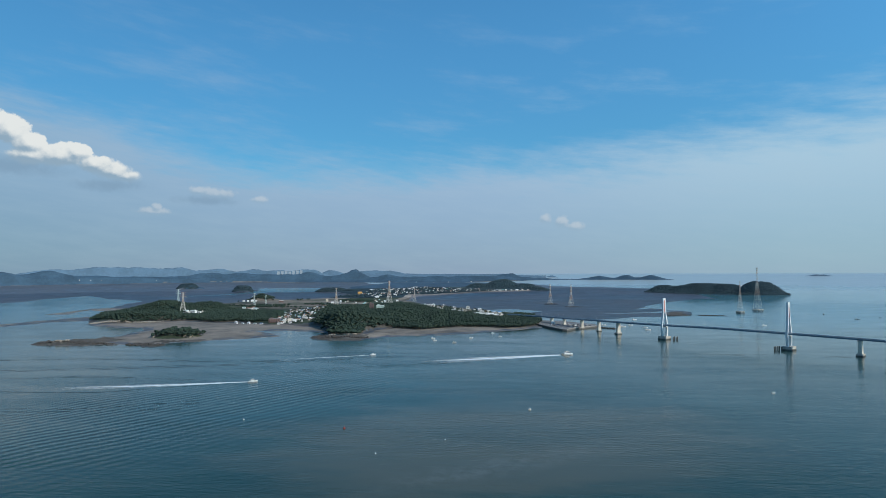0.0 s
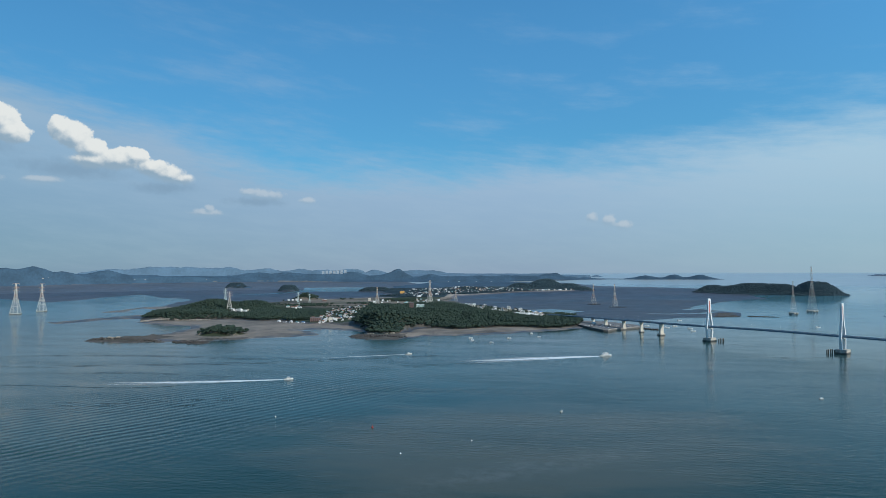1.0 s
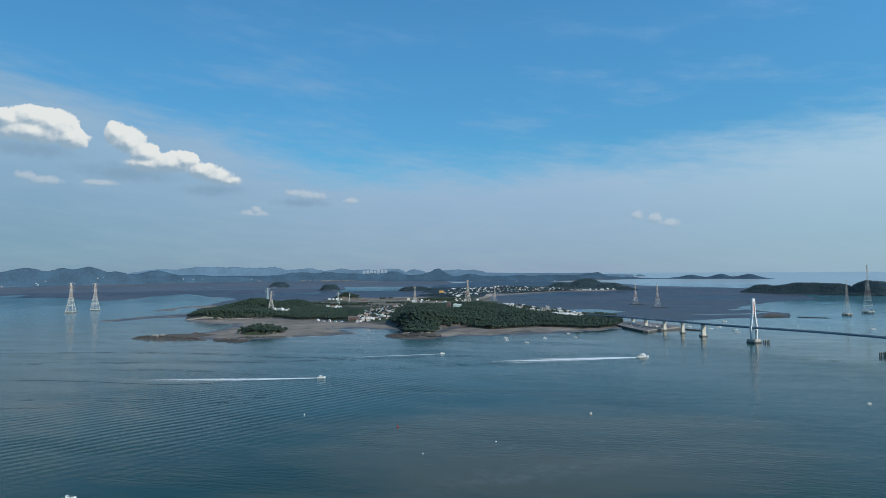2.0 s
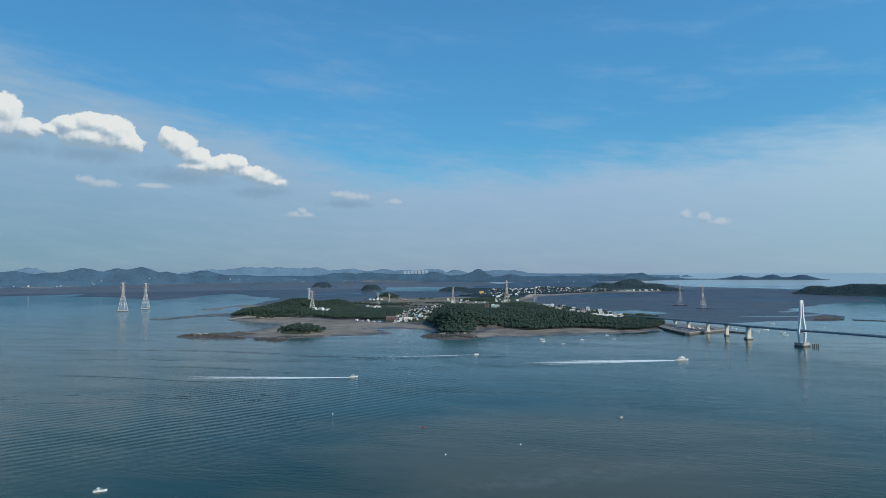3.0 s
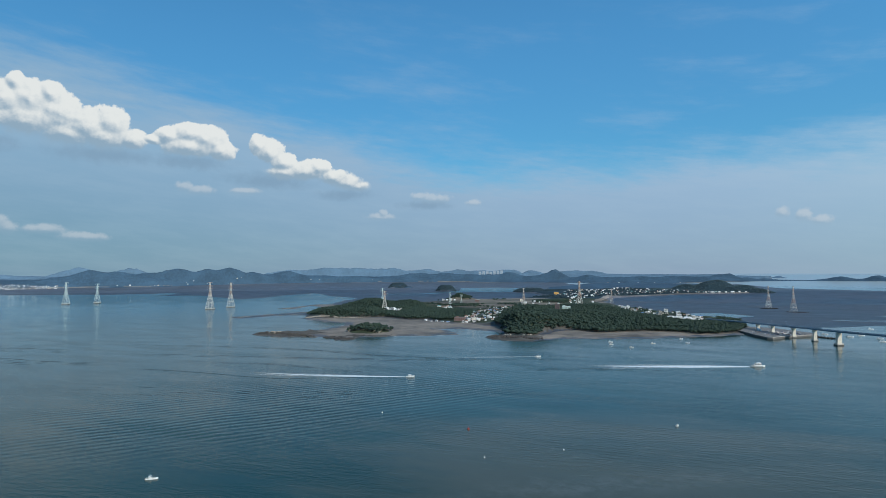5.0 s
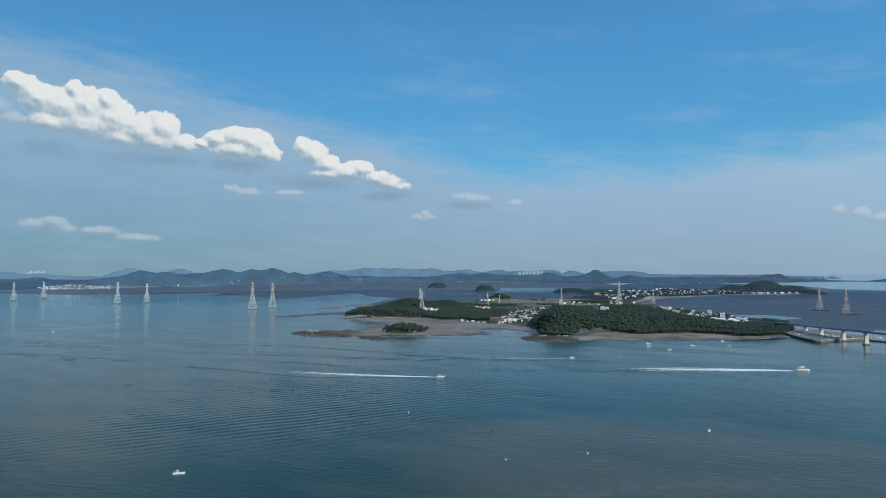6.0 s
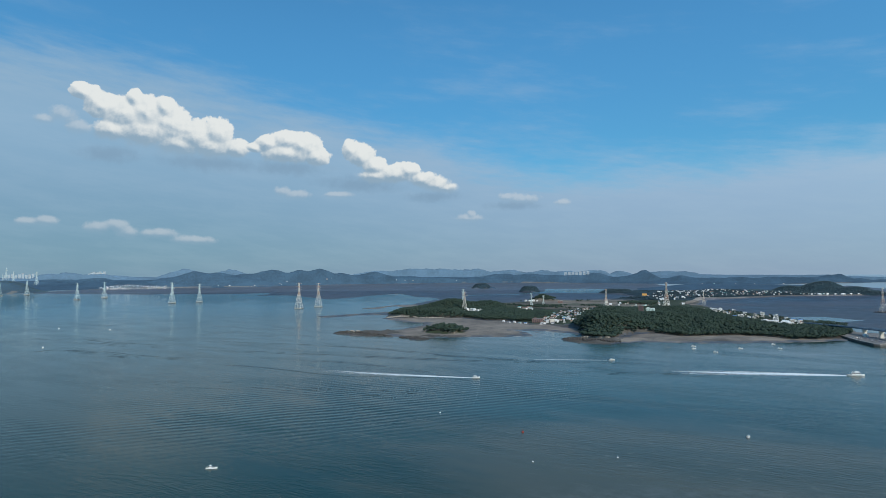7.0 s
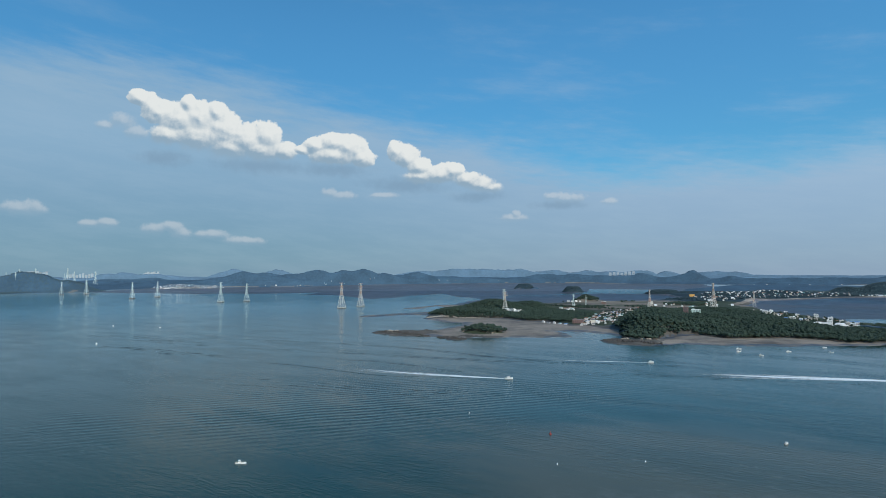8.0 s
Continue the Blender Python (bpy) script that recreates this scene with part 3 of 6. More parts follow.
def relief(x, y):
    """Height of the ground and its cover (sand, woods, rock)."""
    x, y = np.asarray(x, float), np.asarray(y, float)
    wx = x + 14 * rough_field(x, y, 90, 4, 1)
    wy = y + 22 * rough_field(x, y, 90, 4, 2)
    r = np.hypot(x - HUB[0], y - HUB[1])
    fx, fy = x + 60 * rough_field(x, y, 500, 4, 3), y + 90 * rough_field(x, y, 500, 4, 4)
    wx, wy = np.where(r > 2600, fx, wx), np.where(r > 2600, fy, wy)
    tex = rough_field(x, y, 25, 3, 5)
    z = np.full(x.shape, -6.0)
    sand, woods, rock = np.zeros(x.shape), np.zeros(x.shape), np.zeros(x.shape)

    def flat(ring, top, slope, kind):
        nonlocal z, sand, rock
        d = inward(wx, wy, ring)
        h = np.clip(d * slope, -6, top) + np.where(d > 0, 0.25 * tex * top, 0)
        up = h > z
        z = np.where(up, h, z)
        sand = np.where(up & (d > -20), kind, sand)
        return d

    flat(MUD_WEST, 0.5, 0.02, 0.0)
    flat(MUD_EAST, 0.5, 0.02, 0.0)
    for ring in (CREEK, CREEK_NORTH, POOLS, POOL_NORTH):
        d = inward(wx, wy, ring)
        z = np.where(d > -15, np.minimum(z, -0.05 * (d + 10)), z)
    flat(BAR_SOUTH, 0.8, 0.03, 0.7)
    flat(BAR_NORTH, 0.8, 0.03, 0.55)
    d = flat(SPIT, 1.6, 0.05, 0.75)
    stones = (rough_field(x, y, 30, 3, 8) > 0.05) & (d > -12) & (d < 24) & (y < 1330) & (x < -640)
    reef = (d > -6) & (y < 1300) & (x < -820)
    z = np.where(reef | stones, np.maximum(z, 0.1) + 5.5 * np.abs(rough_field(x, y, 13, 3, 9)), z)
    rock = np.where(reef | stones, 1.0, rock)
    db = flat(BEACH, 3.0, 0.05, 0.8)
    sand = np.where((sand > 0.6) & (z < 1.3 + 0.4 * tex), 0.45 + 0.25 * tex, sand)
    stones = (x < -300) & (y < 1400) & (db > -8)
    z = np.where(stones, np.maximum(z, 0.5) + 4.0 * np.abs(rough_field(x, y, 12, 3, 9)), z)
    rock = np.where(stones, 1.0, rock)
    dl = inward(wx, wy, LAND)
    base = np.clip(dl * 0.14, -6, 5.0)
    hills = bumps(x, y, HILLS_NEAR) * np.clip((dl + 12) / 40, 0, 1)
    isle = bumps(x, y, [(-735, 1352, 11, 36)], 1.8)
    high = np.maximum(base + np.where(dl > 0, hills * (1 + 0.08 * tex), 0), np.where(isle > 0.8, isle, -6))
    up = high > z
    z = np.where(up, high, z)
    sand, rock = np.where(up, 0, sand), np.where(up, 0, rock)
    woods = np.where(up & ((dl > 24) | (isle > 1.5)), 1.0, woods)
    rock = np.where(up & (woods < 0.5), 0.8, rock)
    sand = np.where((dl > 0) & (dl < 60) & (x > -700) & (y > 2900), 1.0, sand)
    woods = np.where((dl > 0) & (dl < 60) & (x > -520) & (y > 2900), 0.0, woods)
    basin = inward(x, y, BASIN)
    z, woods = np.where(basin > -8, np.minimum(z, -0.1 * (basin + 4)), z), np.where(basin > -8, 0.0, woods)
    plain = inward(wx, wy, PLAIN) > 0
    woods, sand = np.where(plain, 0.42 + 0.3 * rough_field(x, y, 90, 3, 17), woods), np.where(plain, 0.9, sand)
    de = inward(wx, wy, ISLE_EAST)
    dm = inward(wx, wy, MAINLAND)
    grow = 1.04 + 0.24 * rough_field(x, y, 420, 5, 11) - 0.16 * np.abs(rough_field(x, y, 190, 3, 14))
    mid = np.maximum(np.maximum(bumps(x, y, HILLS_MID, 1.6), bumps(x, y, ISLETS, 2.8)) * grow, np.where(de > 0, np.minimum(de * 0.2, 6), -6))
    ridge = np.maximum(bumps(x, y, RIDGE_WEST, 0.75, 1.5), bumps(x, y, RIDGE_NORTH, 0.75, 1.35)) * (grow - 0.1) * (1 + 0.28 * rough_field(x, y, 700, 3, 16))
    ridge = np.maximum(ridge, np.where(dm > 0, np.clip(dm * 0.02, 1, 55) * (1 + 0.5 * rough_field(x, y, 700, 4, 12)), -6))
    ridge = np.where(dm > -150, ridge * np.clip((dm + 150) / 300, 0, 1) - 0.5, -6)
    far = bumps(x, y, RIDGE_FAR) * grow * 0.94
    far = np.where(r > 12800, np.maximum(far, np.where(dm > 0, 70 + 60 * rough_field(x, y, 1500, 4, 13), -6)), far)
    for h in (mid, ridge, far):
        up = (h > z) & (h > 2.0)
        z = np.where(up, h, z)
        woods, sand, rock = np.where(up, 1.0, woods), np.where(up, 0, sand), np.where(up, 0, rock)
    shore = (dm > -60) & (dm < 25 + 70 * rough_field(x, y, 600, 2, 15)) & (r < 10000) & (z < 14)
    sand, woods = np.where(shore, 0.85, sand), np.where(shore, 0.0, woods)
    return z, sand, woods, rock


def ground_height(x, y):
    return float(relief(np.array([x]), np.array([y]))[0][0])


def build_ground():
    turns = np.radians(np.arange(-52.0, 84.0, 0.11))
    dips = np.concatenate([np.arange(158.0, 44.0, -0.42), np.arange(44.0, 22.0, -0.20), np.arange(22.0, 7.4, -0.13)])
    reach = HUB[2] * 1081.0 / dips
    b, r = np.meshgrid(turns, reach)
    x, y = HUB[0] - r * np.sin(b), HUB[1] + r * np.cos(b)
    z, sand, woods, rock = relief(x, y)
    k = shrink(r)
    px, py, pz = HUB[0] + k * (x - HUB[0]), HUB[1] + k * (y - HUB[1]), HUB[2] + k * (z - HUB[2])
    rows, cols = x.shape
    index = np.arange(rows * cols).reshape(rows, cols)
    quads = np.stack([index[:-1, :-1], index[:-1, 1:], index[1:, 1:], index[1:, :-1]], -1).reshape(-1, 4)[:, ::-1]
    top = z.reshape(-1)[quads].max(1)
    dist = r.reshape(-1)[quads].mean(1)
    points = np.stack([px, py, pz], -1).reshape(-1, 3)
    cover = np.stack([sand, woods, rock, np.ones_like(sand)], -1).reshape(-1, 4)
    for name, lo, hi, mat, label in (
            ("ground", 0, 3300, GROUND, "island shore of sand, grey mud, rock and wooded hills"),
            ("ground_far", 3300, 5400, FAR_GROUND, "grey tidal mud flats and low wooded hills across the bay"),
            ("backdrop_woods", 5400, 12600, FAR_WOODS, "wooded mainland ridges behind the mud flats, painted haze blue"),
            ("backdrop_hills", 12600, 1e9, HAZY, "hills on the horizon, painted pale blue for haze")):
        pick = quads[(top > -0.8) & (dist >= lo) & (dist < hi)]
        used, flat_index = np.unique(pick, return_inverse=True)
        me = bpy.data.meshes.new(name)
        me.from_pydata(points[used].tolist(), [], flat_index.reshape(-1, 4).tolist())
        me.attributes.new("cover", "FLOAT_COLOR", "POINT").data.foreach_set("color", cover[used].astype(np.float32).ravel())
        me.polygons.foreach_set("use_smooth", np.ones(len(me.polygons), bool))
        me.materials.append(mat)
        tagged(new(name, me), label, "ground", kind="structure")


def build_water():
    turns = np.radians(np.arange(0.0, 360.0, 2.0))
    reach = np.concatenate([[0.0], np.linspace(150, 2700, 18), np.geomspace(2760, 38000, 44)])
    verts, faces = [], []
    for r in reach:
        k = float(shrink(r))
        z = HUB[2] * (1 - k)
        verts += [(HUB[0] - k * r * math.sin(a), HUB[1] + k * r * math.cos(a), z) for a in turns]
    n = len(turns)
    for i in range(len(reach) - 1):
        faces += [(i * n + j, i * n + (j + 1) % n, (i + 1) * n + (j + 1) % n, (i + 1) * n + j) for j in range(n)]
    me = bpy.data.meshes.new("water")
    me.from_pydata(verts, [], [f[::-1] for f in faces])
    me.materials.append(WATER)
    me.polygons.foreach_set("use_smooth", np.ones(len(me.polygons), bool))
    tagged(new("water", me), "calm grey-green tidal sea painted paler far off, with wind ripples and brown silt", "water", kind="structure")


build_water()
build_ground()
# ---- building helpers ----
def part(name, bm, mat, parent=None, label="", smooth=False):
    """One mesh object from a bmesh, under its thing."""
    me = bpy.data.meshes.new(name)
    bm.to_mesh(me)
    bm.free()
    me.materials.append(mat)
    if smooth:
        me.polygons.foreach_set("use_smooth", np.ones(len(me.polygons), bool))
    ob = new(name, me)
    ob.parent = parent
    return tagged(ob, label)


def thing(name, label, category, group="", m=None):
    ob = new(name)
    ob.empty_display_size = 0.5
    if m is not None:
        ob.matrix_basis = m
    return tagged(ob, label, category, group)


def prism(bm, low, high):
    """Solid between two outlines with the same count of corners."""
    a, b = [bm.verts.new(p) for p in low], [bm.verts.new(p) for p in high]
    n = len(a)
    for i in range(n):
        bm.faces.new((a[i], a[(i + 1) % n], b[(i + 1) % n], b[i]))
    bm.faces.new(a[::-1])
    bm.faces.new(b)
    return bm


def box(bm, x0, y0, z0, x1, y1, z1):
    return prism(bm, [(x0, y0, z0), (x1, y0, z0), (x1, y1, z0), (x0, y1, z0)], [(x0, y0, z1), (x1, y0, z1), (x1, y1, z1), (x0, y1, z1)])


def block(bm, cx, cy, z0, w, d, h, bevel=0.0):
    """Upright block with chamfered corners."""
    c = bevel
    def ring(z, s=0.0):
        a, b = w / 2 - s, d / 2 - s
        return [(cx + x, cy + y, z) for x, y in ((-a + c, -b), (a - c, -b), (a, -b + c), (a, b - c), (a - c, b), (-a + c, b), (-a, b - c), (-a, -b + c))]
    if not c:
        return box(bm, cx - w / 2, cy - d / 2, z0, cx + w / 2, cy + d / 2, z0 + h)
    return prism(bm, ring(z0), ring(z0 + h))


def beam(bm, a, b, w, w2=None, sides=4):
    """Bar from a to b, w thick (w2 at its end)."""
    a, b = Vector(a), Vector(b)
    q = (b - a).to_track_quat("Z", "Y")
    w2 = w if w2 is None else w2
    ring = [(math.cos(2 * math.pi * (k + 0.5) / sides), math.sin(2 * math.pi * (k + 0.5) / sides)) for k in range(sides)]
    s = 0.5 / math.cos(math.pi / sides)
    return prism(bm, [a + q @ Vector((x * w * s, y * w * s, 0)) for x, y in ring], [b + q @ Vector((x * w2 * s, y * w2 * s, 0)) for x, y in ring])


def solid():
    return bmesh.new()


def strut(bm, a, b, w, w2=None):
    """Square bar between two joints (vertices), tapered to a point at each joint so that bars meet there."""
    w2 = w if w2 is None else w2
    way = b.co - a.co
    q, way = way.to_track_quat("Z", "Y"), way.normalized()
    ring = ((-0.5, -0.5), (0.5, -0.5), (0.5, 0.5), (-0.5, 0.5))
    low = [bm.verts.new(a.co + way * w * 0.3 + q @ Vector((x * w, y * w, 0))) for x, y in ring]
    high = [bm.verts.new(b.co - way * w2 * 0.3 + q @ Vector((x * w2, y * w2, 0))) for x, y in ring]
    for i in range(4):
        j = (i + 1) % 4
        bm.faces.new((low[i], low[j], high[j], high[i]))
        bm.faces.new((low[j], low[i], a))
        bm.faces.new((high[i], high[j], b))


# ---- cable-stayed bridge ----
SPINE = [(30, 1935, 14), (75, 1860, 16.5), (118, 1790, 19), (150, 1730, 20.5), (178, 1672, 22.5), (214, 1597, 25), (247, 1537, 27), (280, 1470, 28.5), (357, 1364, 31),
         (447, 1277, 32), (536, 1191, 31), (617, 1111, 30), (700, 1030, 28.5), (790, 943, 27), (900, 835, 24)]


def spine_points(step=10.0):
    """Places along the deck, evenly spaced, with the way ahead."""
    dense = []
    for i in range(len(SPINE) - 1):
        p0, p1, p2, p3 = (Vector(SPINE[min(max(i + k, 0), len(SPINE) - 1)]) for k in (-1, 0, 1, 2))
        for s in range(40):
            f = s / 40
            dense.append(0.5 * (2 * p1 + (p2 - p0) * f + (2 * p0 - 5 * p1 + 4 * p2 - p3) * f ** 2 + (3 * p1 - p0 - 3 * p2 + p3) * f ** 3))
    dense.append(Vector(SPINE[-1]))
    out, gone = [dense[0]], 0.0
    for a, b in zip(dense, dense[1:]):
        gone += (b - a).length
        if gone >= step:
            out.append(b)
            gone = 0.0
    return [(p, (out[min(i + 1, len(out) - 1)] - out[max(i - 1, 0)]).normalized()) for i, p in enumerate(out)]


DECK = spine_points()


def sweep(profile, stations=DECK):
    """Solid swept along the deck; the profile is (across, up)."""
    bm, rings = solid(), []
    for p, ahead in stations:
        side = Vector((ahead.y, -ahead.x, 0)).normalized()
        rings.append([bm.verts.new(p + side * u + Vector((0, 0, v))) for u, v in profile])
    n = len(profile)
    for a, b in zip(rings, rings[1:]):
        for i in range(n):
            bm.faces.new((a[i], b[i], b[(i + 1) % n], a[(i + 1) % n]))
    bm.faces.new(rings[0])
    bm.faces.new(rings[-1][::-1])
    return bm


def on_deck(x, y):
    return min(DECK, key=lambda s: (s[0].x - x) ** 2 + (s[0].y - y) ** 2)


def build_pylon(bridge, x, y, z_deck):
    _, ahead = on_deck(x, y)
    turn = Matrix.Translation((x, y, 0)) @ Matrix.Rotation(math.atan2(-ahead.x, ahead.y), 4, "Z")
    holder = None
    shapes = []
    levels = [(7.0, 7.6, 3.3), (z_deck - 2, 9.6, 3.1), (58.0, 3.6, 3.0), (88.5, 2.7, 2.7)]   # height, half spread, thickness
    for sgn in (-1, 1):
        bm = solid()
        for (z0, s0, w0), (z1, s1, w1) in zip(levels, levels[1:]):
            def ring(z, s, w):
                a, b = w / 2, w * 0.62
                return [(sgn * s + u, v, z) for u, v in ((-a, -b), (a, -b), (a, b), (-a, b))]
            prism(bm, ring(z0, s0, w0), ring(z1, s1, w1))
        shapes.append(("leg", bm, WHITE_STEEL, ""))
    bm = solid()
    box(bm, -1.25, -0.9, 59, 1.25, 0.9, 84)
    shapes.append(("red_panel", bm, RED_STEEL, "red panel between the white shafts"))
    bm = solid()
    box(bm, -3.9, -1.3, 84, 3.9, 1.3, 88.9)
    shapes.append(("cap", bm, WHITE_STEEL, ""))
    bm = solid()
    box(bm, -9.4, -1.4, z_deck - 5.2, 9.4, 1.4, z_deck - 3.0)
    shapes.append(("crossbeam", bm, WHITE_STEEL, ""))
    bm = solid()
    prism(bm, [(-12, -8.5, -4), (12, -8.5, -4), (13.5, 0, -4), (12, 8.5, -4), (-12, 8.5, -4), (-13.5, 0, -4)], [(-12, -8.5, 2.2), (12, -8.5, 2.2), (13.5, 0, 2.2), (12, 8.5, 2.2), (-12, 8.5, 2.2), (-13.5, 0, 2.2)])
    shapes.append(("wet_skirt", bm, DARK_CONCRETE, "dark tide-stained concrete skirt"))
    bm = solid()
    prism(bm, [(-11.5, -8, 2.2), (11.5, -8, 2.2), (12.8, 0, 2.2), (11.5, 8, 2.2), (-11.5, 8, 2.2), (-12.8, 0, 2.2)], [(-11.5, -8, 7), (11.5, -8, 7), (12.8, 0, 7), (11.5, 8, 7), (-11.5, 8, 7), (-12.8, 0, 7)])
    holder = part("pylon", bm, CONCRETE, bridge, "white pylon with two leaning legs on a concrete base")
    holder.matrix_basis = turn
    for name, bm, mat, label in shapes:
        part(name, bm, mat, holder, label)
    return turn


def build_bridge():
    bridge = thing("cable_stayed_bridge", "white cable-stayed road bridge with blue deck across the strait", "bridge")
    part("girder", sweep([(-5.6, -0.9), (-4.4, -2.7), (4.4, -2.7), (5.6, -0.9), (5.9, -0.35), (-5.9, -0.35)]), BLUE_STEEL, bridge, "blue steel box girder")
    part("roadway", sweep([(-5.0, -0.35), (5.0, -0.35), (5.0, -0.2), (-5.0, -0.2)]), ASPHALT, bridge, "grey asphalt roadway")
    for s in (-1, 1):
        part("parapet", sweep([(s * 5.9 - 0.25, -0.35), (s * 5.9 + 0.25, -0.35), (s * 5.9 + 0.25, 0.95), (s * 5.9 - 0.25, 0.95)]), RAIL_GREY, bridge, "pale grey parapet")
        part("kerb", sweep([(s * 5.15 - 0.15, -0.2), (s * 5.15 + 0.15, -0.2), (s * 5.15 + 0.15, 0.05), (s * 5.15 - 0.15, 0.05)]), CONCRETE, bridge)
    part("centre_line", sweep([(-0.12, -0.196), (0.12, -0.196), (0.12, -0.19), (-0.12, -0.19)]), ROAD_PAINT, bridge, "yellow centre line")
    for x, y, z in ((357, 1364, 31), (536, 1191, 31)):
        turn = build_pylon(bridge, x, y, z)
        for s in (-1, 1):
            for side in (-1, 1):
                for k in range(7):
                    away = 26 + 14.5 * k
                    foot, ahead = min(DECK, key=lambda d: abs(((d[0] - Vector((x, y, z))).dot(Vector((turn[0][1], turn[1][1], 0)))) - side * away))
                    across = Vector((ahead.y, -ahead.x, 0)).normalized()
                    top = turn @ Vector((s * 2.8, 0, 84 - 3.6 * (6 - k)))
                    part("stay_cable", beam(solid(), foot + across * s * 5.6, top, 0.10, sides=5), CABLE, bridge)
    for i, (x, y, water) in enumerate(((150, 1730, 4.5), (178, 1672, 4.5), (214, 1597, -3), (247, 1537, -3), (280, 1470, -3), (617, 1111, -3), (700, 1030, -3), (790, 943, -3))):
        p, ahead = on_deck(x, y)
        m = Matrix.Translation((x, y, 0)) @ Matrix.Rotation(math.atan2(-ahead.x, ahead.y), 4, "Z")
        top = p.z - 3.1
        big = 1.35 if i in (4, 5) else 1.0
        bm = solid()
        w, d = 7.6 * big, 4.2 * big
        def ring(z, a, b):
            c = 0.8
            return [(-a + c, -b, z), (a - c, -b, z), (a, -b + c, z), (a, b - c, z), (a - c, b, z), (-a + c, b, z), (-a, b - c, z), (-a, -b + c, z)]
        prism(bm, ring(max(water, 1.5), w / 2 + 0.4, d / 2 + 0.3), ring(top - 5, w / 2, d / 2))
        prism(bm, ring(top - 5, w / 2, d / 2), ring(top - 1.6, 4.9, d / 2 + 0.3))
        prism(bm, ring(top - 1.6, 4.9, d / 2 + 0.3), ring(top, 4.9, d / 2 + 0.3))
        pier = part("pier", bm, PIER_WHITE, bridge, "cream painted concrete pier with flared head")
        pier.matrix_basis = m
        if water < 0:
            part("footing", block(solid(), 0, 0, 1.9, 11.5 * big, 8.0 * big, 2.2, 1.2), CONCRETE, pier)
            part("wet_skirt", block(solid(), 0, 0, water, 12.0 * big, 8.4 * big, 4.9, 1.2), DARK_CONCRETE, pier, "dark tide-stained footing")
    for i in range(4, len(DECK) - 2, 4):
        p, ahead = DECK[i]
        across = Vector((ahead.y, -ahead.x, 0)).normalized() * (1 if i % 8 else -1)
        bm = solid()
        foot = p + across * 5.7
        beam(bm, foot, foot + Vector((0, 0, 9.0)), 0.22, 0.14, 6)
        beam(bm, foot + Vector((0, 0, 8.9)), foot - across * 1.8 + Vector((0, 0, 9.5)), 0.14, 0.12, 5)
        post = part("lamp_post", bm, PALE_STEEL, bridge)
        head = foot - across * 2.0 + Vector((0, 0, 9.45))
        part("lamp_head", beam(solid(), head - across * 0.45, head + across * 0.45, 0.3), PALE_STEEL, post)


PIER_WHITE = material("cream_concrete", (0.60, 0.56, 0.47), 0.8, vary=0.18, scale=0.12, bump=0.1, bump_scale=0.05)
RAIL_GREY = material("pale_grey_rail", (0.40, 0.45, 0.51), 0.6, vary=0.15, scale=0.2)
ROAD_PAINT = material("yellow_road_paint", (0.55, 0.40, 0.08), 0.7, vary=0.2)
build_bridge()


def build_pile(x, y, z):
    bm = solid()
    beam(bm, (0, 0, -4), (0, 0, z), 2.0, 1.9, 8)
    ob = thing("mooring_pile", "dark tide-stained pile standing beside the pylon base", "pile", "piles by the pylons", pose(x, y, 0))
    part("shaft", bm, DARK_CONCRETE, ob)
    part("head", beam(solid(), (0, 0, z), (0, 0, z + 0.5), 2.2, 2.1, 8), CONCRETE, ob)


for k in range(5):
    build_pile(520.5 - 3.1 * k, 1187 + 0.9 * (k % 2), 6.2 + 0.5 * ((k * 3) % 4))
for k in range(4):
    build_pile(374 + 3.2 * k, 1359 + 1.0 * (k % 2), 5.2 + 0.5 * ((k * 2) % 4))
